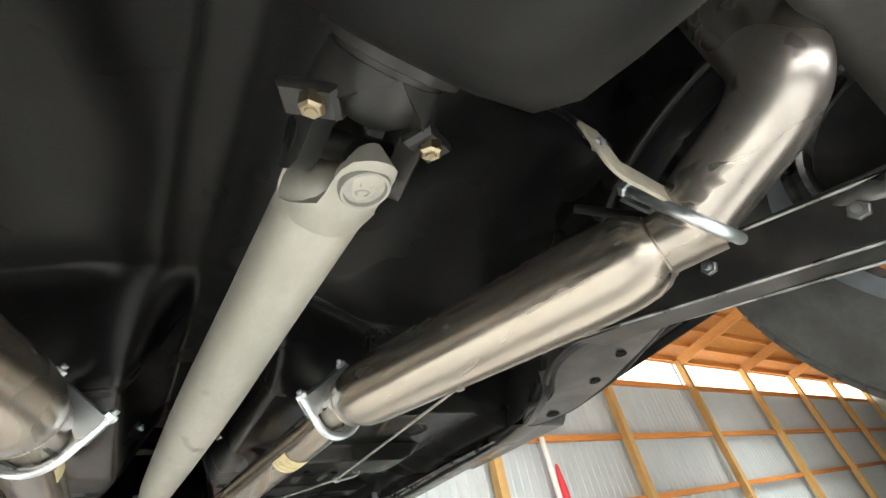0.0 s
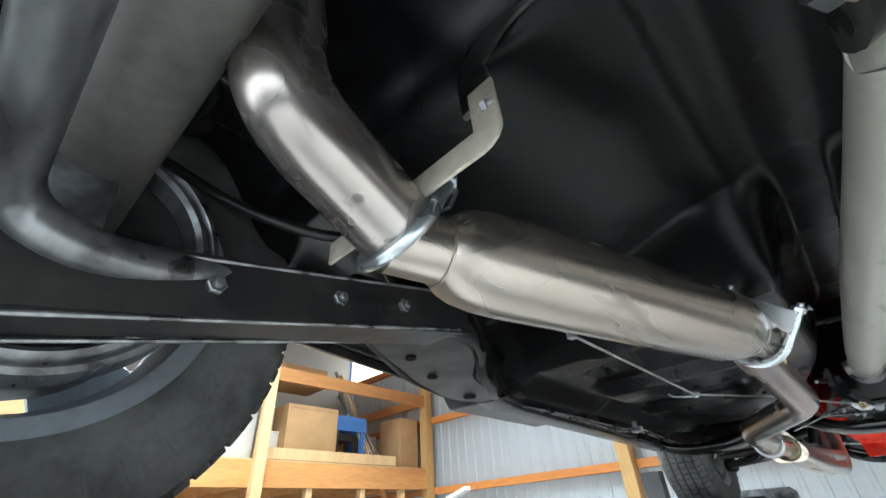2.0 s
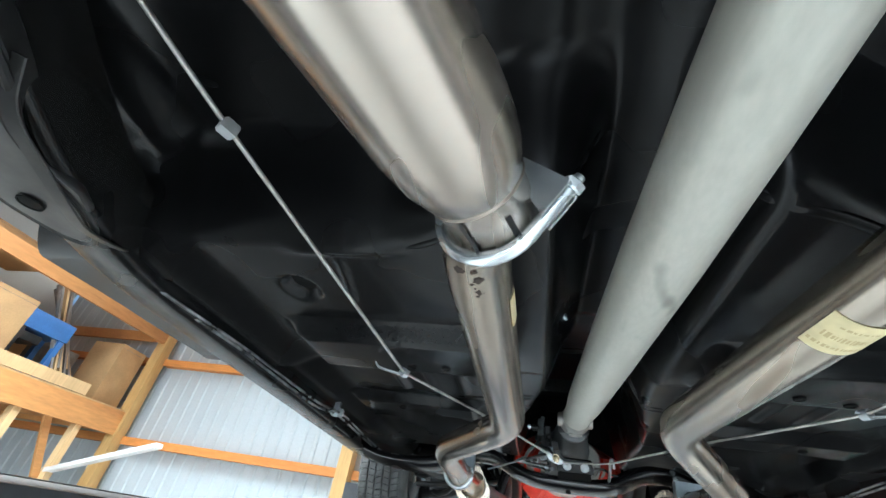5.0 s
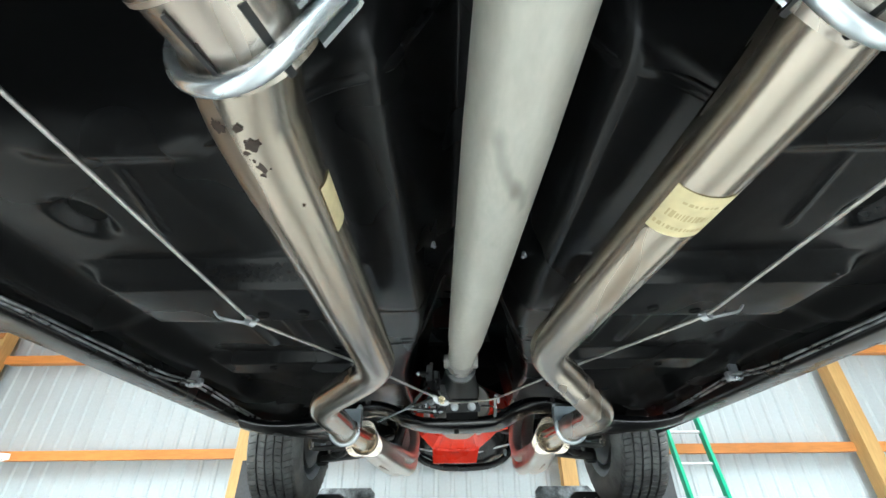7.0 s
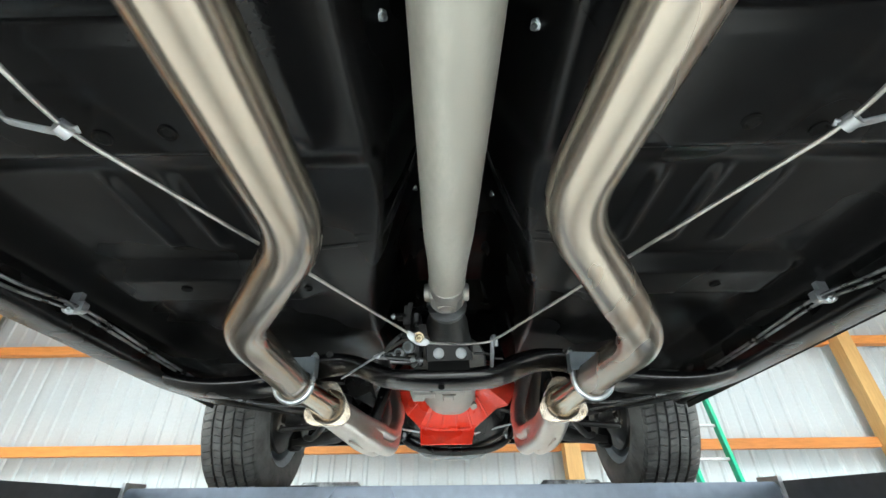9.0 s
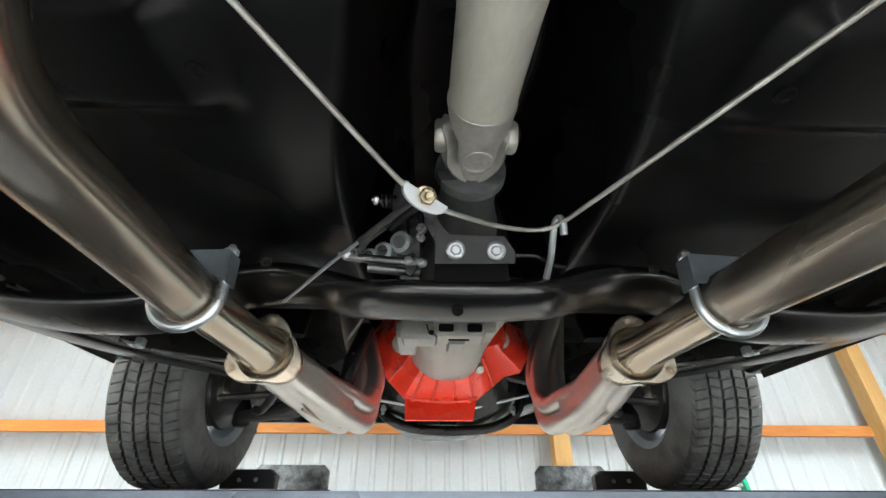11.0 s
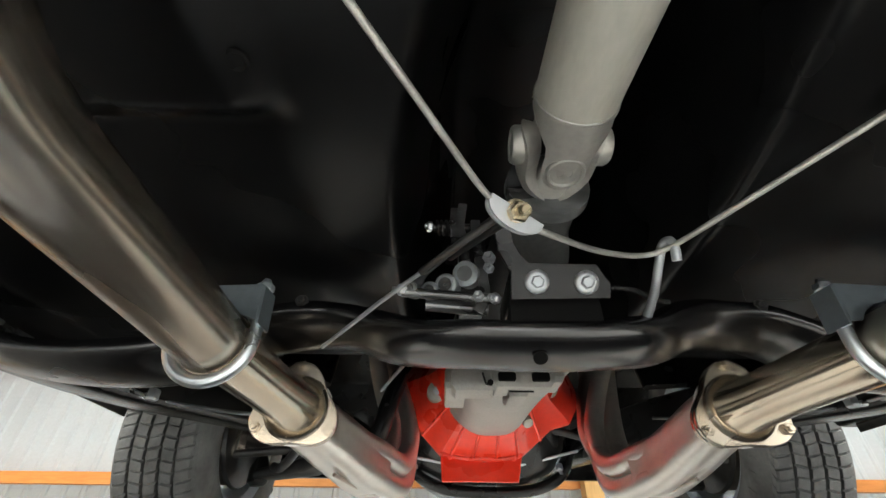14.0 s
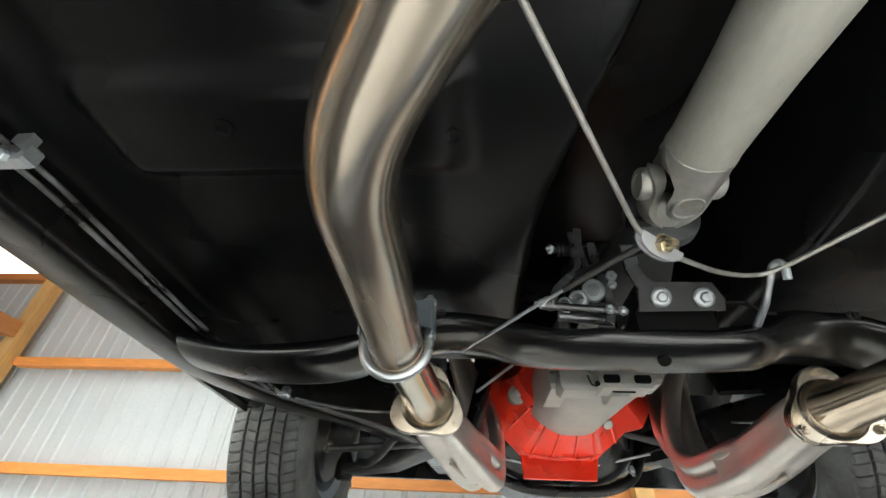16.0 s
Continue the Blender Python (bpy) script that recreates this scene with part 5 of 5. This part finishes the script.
# ---------------------------------------------------------------- parking brake cable
EQ = V(-0.052, 1.662, 1.975)
eq_l, eq_r = EQ + V(-0.023, -0.010, 0.007), EQ + V(0.017, 0.010, -0.007)
HC = V(0.092, 1.731, 1.994)
cable_pts = [(-0.43, 0.42, 2.08), (-0.377, 0.635, 2.022), (-0.341, 1.163, 1.993), (-0.222, 1.412, 1.999), eq_l, EQ.lerp(eq_r, 0.2) + V(0, 0.004, -0.004), eq_r, V(0.02, 1.712, 1.978), V(0.065, 1.734, 1.987), HC + V(0, 0, -0.004), (0.246, 1.442, 2.000), (0.371, 1.174, 1.996), (0.408, 0.660, 2.022), (0.46, 0.44, 2.08)]
cable = part("brake_cable", tube(rounded(cable_pts, 0.03, 5), 0.0026, 10), M_CABLE, car, "thin braided steel parking brake cable")
# equaliser: a bent channel with a brass-coloured nut
along = (eq_r - eq_l).normalized()
nut_way = V(0.25, -0.80, -0.55)
nut_way = (nut_way - along * nut_way.dot(along)).normalized()
bulge = nut_way.cross(along)
bulge = bulge if bulge.z < 0 else -bulge
mid = (eq_l + eq_r) / 2
m = Matrix.Identity(4)
for i, v in enumerate((along, bulge, along.cross(bulge))):
    m.col[i] = (*v, 0)
m.translation = mid
half = (eq_r - eq_l).length / 2
moon = [(-half, -0.004)] + [(half * math.cos(radians(a)), 0.0118 * math.sin(radians(a))) for a in range(180, -1, -12)] + [(half, -0.004)]
core = [(x * 0.88, y * 0.80) for x, y in moon]
bm = bmesh.new()
add_prism(bm, moon, 0.0022, m @ Matrix.Translation((0, 0, 0.0044)), 0.0005)
add_prism(bm, moon, 0.0022, m @ Matrix.Translation((0, 0, -0.0044)), 0.0005)
add_prism(bm, core, 0.0070, m)
part("equaliser", bm, M_GALV, cable, "bent zinc-plated cable equaliser")
nut_at = mid + nut_way * 0.009 - bulge * 0.001
part("adjuster_nut", hexnut(0.0085, 0.010, turn_to(nut_at, nut_way), 0.014), M_BRASS, cable, "brass-coloured adjuster nut")
part("washer", lathe([(0.009, -0.0055), (0.0105, -0.0050), (0.0105, -0.004), (0.008, -0.0035)], turn_to(nut_at, nut_way), 20), M_BRASS, cable)
part("adjuster_rod", tube([nut_at, EQ + V(-0.015, 0.06, 0.03), (-0.10, 1.80, 2.03)], 0.0045, 10), M_DARKMETAL, cable)
# hook on the cross member
hk = [(0.093, 1.80, 1.952), (0.093, 1.764, 1.970), (0.0915, 1.738, 1.989), (0.092, 1.728, 1.998), (0.096, 1.721, 1.998), (0.098, 1.721, 1.989), (0.0985, 1.726, 1.978)]
part("cable_hook", tube(rounded(hk, 0.008, 4), 0.0042, 10), M_GALV, car, "bent grey steel rod hook")
for s, p in ((-1, V(-0.341, 1.163, 1.993)), (1, V(0.371, 1.174, 1.996))):
    bm = bmesh.new()
    sweep(bm, rounded([p + V(-s * 0.010, 0.004, 0.004), p + V(s * 0.002, 0, -0.004), p + V(s * 0.026, -0.005, -0.001), p + V(s * 0.048, -0.009, 0.003), p + V(s * 0.055, -0.010, 0.012)], 0.008, 4), rrect(0.0085, 0.0030, 0.0012, 2), up=(0, 0, 1))
    c = part("cable_clip", bm, M_GALV, car, "grey steel cable guide clip")
    part("clip_eye", lathe([(0.0035, -0.006), (0.008, -0.006), (0.008, 0.006), (0.0035, 0.006)], turn_to(p, (s * 0.4, -1, 0)), 12, True), M_GALV, c)
    g = V(-0.377, 0.635, 2.022) if s < 0 else V(0.408, 0.660, 2.022)
    q = part("cable_guide", box((0, 0, 0), (0.011, 0.013, 0.016), 0.002, turn_to(g, (s * 0.4, -1, 0))), M_GALV, car)
# brake lines along the rails, held by clips
for s in (-1, 1):
    for k_, off in enumerate((0.0, 0.014)):
        pts = [(s * (0.70 - off), 0.72, 2.0), (s * (0.66 - off), 1.1, 1.995), (s * (0.655 - off), 1.46, 1.985 + 0.006 * k_), (s * (0.642 - off), 1.56, 1.998 + 0.004 * k_), (s * (0.63 - off), 1.75, 1.982), (s * (0.635 - off), 2.0, 1.975), (s * (0.638 - off), 2.196, 1.982), (s * (0.50 - off), 2.26, 1.975), (s * (0.36 - off), 2.36, 2.0)]
        part("brake_line", tube(rounded(pts, 0.05, 5), 0.0029, 8), M_SWAY, car, "thin grey steel brake line")
    for cy, cx in ((1.56, 0.638), (2.172, 0.624)):
        cb = bmesh.new()
        add_box(cb, (s * cx, cy, 2.0 if cy < 2 else 1.985), (0.034, 0.014, 0.020), 0.003)
        add_box(cb, (s * (cx + 0.004), cy, 2.018 if cy < 2 else 2.003), (0.016, 0.010, 0.020), 0.002)
        cl = part("line_clip", cb, M_GALV, car, "small bright line clip")
        part("clip_screw", hexnut(0.006, 0.006, turn_to((s * cx, cy - 0.009, 1.992 if cy < 2 else 1.98), (0, -1, -0.5)), 0.008), M_ZINC, cl)

# ---------------------------------------------------------------- wheels
TR, TW = 0.330, 0.205


def tyre_mesh():
    """A road tyre about the x axis: ribs, grooves and cut blocks round the tread."""
    half = TW / 2
    # round the tread: each pitch has one full cut and one half cut
    cuts = [(0.0, 0), (0.05, 1), (0.10, 1), (0.15, 0), (0.50, 0), (0.55, 2), (0.58, 2), (0.63, 0)]
    pitches = 38
    nseg = pitches * len(cuts)
    grooves = (-0.056, -0.019, 0.019, 0.056)
    # across the tread: position, radius, kind (0 groove, 1 rib edge, 2 sidewall, 3 rib middle), rib number
    rows = [(-half - 0.004, 0.205, 2, 0), (-half - 0.016, 0.235, 2, 0), (-half - 0.017, 0.265, 2, 0), (-half - 0.010, 0.295, 2, 0), (-half - 0.002, 0.314, 2, 0), (-half + 0.006, 0.322, 1, 0)]
    x = -half + 0.010
    for k, g in enumerate(grooves):
        rows += [(x, 0.3285 if k == 0 else 0.330, 1, k), ((x + g) / 2, 0.330, 3, k), (g - 0.0045, 0.330, 1, k), (g - 0.0035, 0.319, 0, k), (g + 0.0035, 0.319, 0, k + 1)]
        x = g + 0.0045
    rows += [(x, 0.330, 1, 4), ((x + half) / 2, 0.330, 3, 4), (half - 0.010, 0.3285, 1, 4), (half - 0.006, 0.322, 1, 4), (half + 0.002, 0.314, 2, 4), (half + 0.010, 0.295, 2, 4), (half + 0.017, 0.265, 2, 4), (half + 0.016, 0.235, 2, 4), (half + 0.004, 0.205, 2, 4)]
    verts, faces = [], []
    for x, r, kind, rib in rows:
        for i in range(nseg):
            p, (fr, cut) = i // len(cuts), cuts[i % len(cuts)]
            slant = 0.0 if kind == 2 else 4.0 * x * (1 if rib % 2 else -1)
            a = 2 * math.pi * (p + fr + slant + 0.37 * rib * (kind != 2)) / pitches
            rr = r - 0.004 * (x / half) ** 2 if kind in (1, 3) else r
            if kind in (1, 3) and (cut == 1 or (cut == 2 and kind == 1)):
                rr -= 0.007
            zig = 0.0014 * math.sin(2 * math.pi * (2 * fr + p)) if kind in (0, 1) and abs(x) < 0.07 else 0.0
            verts.append((x + zig, rr * math.cos(a), rr * math.sin(a)))
    for j in range(len(rows) - 1):
        for i in range(nseg):
            faces.append((j * nseg + i, (j + 1) * nseg + i, (j + 1) * nseg + (i + 1) % nseg, j * nseg + (i + 1) % nseg))
    me = bpy.data.meshes.new("tyre")
    me.from_pydata(verts, [], faces)
    me.materials.append(M_RUBBER)
    me.shade_smooth()
    me.set_sharp_from_angle(angle=radians(30))
    return me


TYRE = tyre_mesh()


def wheel(s, y, front):
    at = V(s * 0.82, y, RAMP_Z + TR - 0.004)
    t = new("tyre", TYRE)
    t["label"] = "black road tyre with cut tread blocks"
    w = new("wheel")
    w.empty_display_size = 0.05
    w.parent = car
    w.location = at
    w["label"] = "silver steel wheel with a black tyre"
    t.parent = w
    o = turn_to((0, 0, 0), (s, 0, 0))
    part("rim", lathe([(0.207, -0.105), (0.213, -0.100), (0.205, -0.094), (0.186, -0.085), (0.178, -0.03), (0.172, 0.04), (0.186, 0.085), (0.205, 0.094), (0.210, 0.100), (0.203, 0.103), (0.18, 0.09), (0.165, 0.045), (0.165, -0.03), (0.180, -0.09), (0.195, -0.100)], o, 48, True), M_RIM, w)
    # slotted wheel disc
    disc = bmesh.new()
    for i in range(5):
        a = 72 * i + 12
        poly = [(0.05 * math.cos(radians(a - 30)), 0.05 * math.sin(radians(a - 30)))]
        poly += [(0.166 * math.cos(radians(a + d)), 0.166 * math.sin(radians(a + d))) for d in (-22, -11, 0, 11, 22)]
        poly += [(0.05 * math.cos(radians(a + 30)), 0.05 * math.sin(radians(a + 30)))]
        add_prism(disc, poly, 0.008, o @ Matrix.Translation((0, 0, 0.05)), 0.002)
    add_lathe(disc, [(0.066, 0.035), (0.066, 0.058), (0.04, 0.066), (0.03, 0.066)], o, 24)
    part("wheel_disc", disc, M_RIM, w)
    part("brake_drum", lathe([(0.03, -0.09), (0.125, -0.085), (0.142, -0.075), (0.144, -0.06), (0.14, 0.02), (0.10, 0.030), (0.05, 0.032)], o, 36), M_DRUM if front else M_DUSTY, w)
    if front:
        part("backing_plate", lathe([(0.05, -0.105), (0.10, -0.103), (0.150, -0.095), (0.155, -0.085), (0.11, -0.088)], o, 36), M_DARKMETAL, w)
        part("spindle", lathe([(0.035, -0.17), (0.045, -0.15), (0.04, -0.105), (0.05, -0.10)], o, 20), M_DUSTY, w)
        part("caliper", box((-s * 0.085, -0.08, -0.02), (0.06, 0.05, 0.12), 0.012), M_PIPE, w, "worn tan dust shield edge")
    else:
        part("backing_plate", lathe([(0.045, -0.15), (0.13, -0.148), (0.148, -0.14), (0.15, -0.08), (0.12, -0.082)], o, 36), M_DUSTY, w)
        # the highlight on the drum's edge is put in as a brighter ring
        part("drum_highlight", lathe([(0.132, -0.186), (0.138, -0.192), (0.144, -0.188), (0.148, -0.184), (0.153, -0.190), (0.160, -0.188), (0.162, -0.150), (0.132, -0.148)], o, 56, True), M_SWAY, w, "brake drum edge with its highlight put in as a bright ring")
    # moulded sidewall lettering, plain blocks
    for i in range(13):
        a = radians(200 + i * 9)
        mm = o @ Matrix.Translation((0.268 * math.cos(a), 0.268 * math.sin(a), -0.1205)) @ pose(0, 0, 0, 0, 0, math.degrees(a))
        part("moulded_bar", box((0, 0, 0), (0.032, 0.004 + 0.012 * (i % 3 == 1), 0.0012), 0.0003, mm), M_RUBBER, w)
    return w


for s in (-1, 1):
    wheel(s, 2.87, True)
    wheel(s, -0.02, False)

# ---------------------------------------------------------------- storage loft along the side, with cartons
LX = -5.84
loft = thing("storage_loft", "orange timber storage loft with posts and plank decks", "shelf")
for z, h in ((2.45, 0.30), (3.735, 0.19)):
    part("front_beam", box((LX, 2.4, z), (0.05, 7.0, h), 0.006), M_PLY, loft)
    part("back_beam", box((X0 + 0.10, 2.4, z), (0.05, 7.0, h), 0.006), M_PLY, loft)
    rows = range(12) if z < 3 else (0, 11)
    for i in rows:
        part("joist", box(((LX + X0) / 2 + 0.05, -0.9 + 0.6 * i, z), (LX - X0 - 0.20, 0.045, h * 0.8), 0.004), M_PLY, loft)
    if z < 3:
        part("deck", box(((LX + X0) / 2 + 0.05, 2.4, z + h / 2 + 0.012), (LX - X0 - 0.1, 7.0, 0.02), 0.002), M_PALE, loft)
for y in (2.70, -0.8):
    part("post", box((LX + 0.07, y, 2.45), (0.09, 0.14, 4.9), 0.006), M_PALE, loft)
for y in (5.2, 4.4, 3.5, 1.2):
    part("short_post", box((LX - 0.05, y, 1.15), (0.09, 0.09, 2.298), 0.006), M_PALE, loft)
part("brace", box((0, 0, 0), (0.04, 0.09, 1.2), 0.004, Matrix.Translation((LX - 0.1, 5.0, 1.95)) @ pose(0, 0, 0, 25)), M_PLY, loft)
part("kick_board", box((LX - 0.02, 3.9, 2.70), (0.025, 2.3, 0.14), 0.003), M_PALE, loft)


def carton(at, size, mat, label, cat="box", turn=0, group=""):
    b = tagged(part("carton", box((0, 0, size[2] / 2), size, 0.006), mat), label, cat, group)
    b.matrix_world = pose(*at, 0, 0, turn)
    if mat in (M_CARTON, M_WHITEBOX):
        part("tape", box((0, 0, size[2] + 0.001), (0.05, size[1] * 0.99, 0.002), 0.0005), M_PALE, b)
        part("flap_seam", box((size[0] / 2 + 0.0006, 0, size[2] * 0.93), (0.001, size[1] * 0.98, 0.004), 0.0002), M_GREYBOX, b)
    return b


DZ = 2.623
carton((-6.35, 2.25, DZ), (0.6, 0.9, 0.72), M_WHITEBOX, "large white cardboard carton on the loft deck")
carton((-6.3, 1.3, DZ), (0.6, 0.7, 0.5), M_WHITEBOX, "white cardboard carton on the loft deck")
carton((-6.45, 2.98, DZ), (0.5, 0.35, 0.42), M_WHITEBOX, "small white carton on the loft deck")
carton((-6.30, 3.55, DZ), (0.6, 0.85, 0.78), M_CARTON, "tall brown cardboard carton on the loft deck")
stool = thing("stool", "blue painted box stool standing among the cartons", "stool")
part("seat", box((-6.22, 4.25, DZ + 0.60), (0.42, 0.60, 0.22), 0.012), M_BLUE, stool)
for lx, ly, mat in ((-6.06, 4.00, M_DARKMETAL), (-6.06, 4.50, M_BLUE), (-6.38, 4.00, M_DARKMETAL), (-6.38, 4.50, M_BLUE)):
    part("leg", box((lx, ly, DZ + 0.245), (0.06, 0.07, 0.49), 0.006), mat, stool)
part("shelf", box((-6.22, 4.16, DZ + 0.40), (0.34, 0.26, 0.10), 0.006), M_DARKMETAL, stool, "dark drawer under the seat")
carton((-6.75, 4.15, DZ), (0.4, 0.7, 0.45), M_CARTON, "brown carton behind a blue stool")
carton((-6.15, 2.90, DZ), (0.25, 0.22, 0.16), M_TAG, "small yellow carton by the loft post")
carton((-6.60, 3.00, DZ + 0.42), (0.4, 0.5, 0.36), M_GREYBOX, "grey box stacked on a white carton")
carton((-6.75, 3.40, 3.84), (0.6, 1.2, 0.30), M_CARTON, "long brown carton on the upper beams")
carton((-6.22, 5.45, DZ), (0.5, 0.45, 0.80), M_CARTON, "upright brown cardboard carton by the post", turn=4)
carton((-6.8, 4.85, DZ), (0.6, 0.6, 0.55), M_GREYBOX, "grey box of loose parts")
carton((-6.4, 0.2, DZ), (0.7, 0.9, 0.6), M_CARTON, "brown cardboard carton on the loft deck")
for i in range(11):
    p = part("board", box((0, 0, 0.75), (0.05 + 0.02 * (i % 3), 0.03, 1.5 - 0.12 * (i % 4)), 0.003), (M_GREYBOX, M_PALE, M_GREYBOX)[i % 3])
    tagged(p, "weathered board leaning among the cartons", "board", "leaning boards")
    p.matrix_world = pose(-6.02 - 0.035 * i, 4.60 + 0.06 * i, DZ + 0.10 + (0.02 if i % 2 else 0.0), 22 - 3 * (i % 3), -10 - 2 * i, 0)
carton((-6.25, 4.85, DZ), (0.35, 0.30, 0.16), M_GREYBOX, "low dark box of tools")
carton((-6.2, 5.1, DZ), (0.12, 0.1, 0.14), M_DARKMETAL, "small dark jar beside the carton", "jar")

# ---------------------------------------------------------------- ladder, wall tools
lad = thing("ladder", "green fibreglass ladder leaning on the wall", "ladder")
for lx in (2.30, 2.665):
    bm = bmesh.new()
    sweep(bm, [(lx, 4.95, 0.0), (lx, 5.72, 3.9)], rrect(0.035, 0.08, 0.006), up=(0, 1, 0))
    part("rail", bm, M_GREEN, lad)
for i in range(12):
    t = (0.25 + 0.305 * i) / 3.9
    part("rung", tube([(2.315, 4.95 + 0.77 * t, 3.9 * t), (2.650, 4.95 + 0.77 * t, 3.9 * t)], 0.016, 10), M_GALV, lad)
pole = thing("hanging_tool", "red sleeve on a white pole hung from the wall", "tool")
part("pole", tube([(5.86, 5.80, 2.10), (5.84, 5.80, 3.40)], 0.05, 14), M_WHITE, pole)
part("sleeve", lathe([(0.05, 0.0), (0.075, 0.02), (0.07, 0.25), (0.03, 0.62), (0.012, 0.65)], Matrix.Translation((5.96, 5.76, 2.30)), 16), M_REDPAINT, pole)
tagged(part("blue_tag", box((5.9, 5.905, 2.14), (0.26, 0.012, 0.03), 0.004), M_BLUE), "blue strip on the wall below a red tool", "strip")
hook = tagged(part("wall_knob", lathe([(0.006, 0), (0.02, 0.01), (0.026, 0.03), (0.018, 0.05), (0.004, 0.055)], turn_to((2.02, WALL_Y - 0.01, 2.06), (0, -1, 0)), 16), M_DARKMETAL), "small dark knob with a cord on the wall", "wall hook")
part("cord", tube([(2.02, WALL_Y - 0.03, 2.05), (2.0, WALL_Y - 0.03, 1.9), (1.93, WALL_Y - 0.03, 1.72)], 0.004, 6), M_GREYBOX, hook)
bm = bmesh.new()
sweep(bm, [(-4.05, 4.69, 2.155), (-5.79, 5.17, 1.79), (-5.99, 5.22, 1.75)], rrect(0.09, 0.05, 0.006))
tagged(part("white_board", bm, M_WHITE), "white painted board resting on the loft framing", "board")
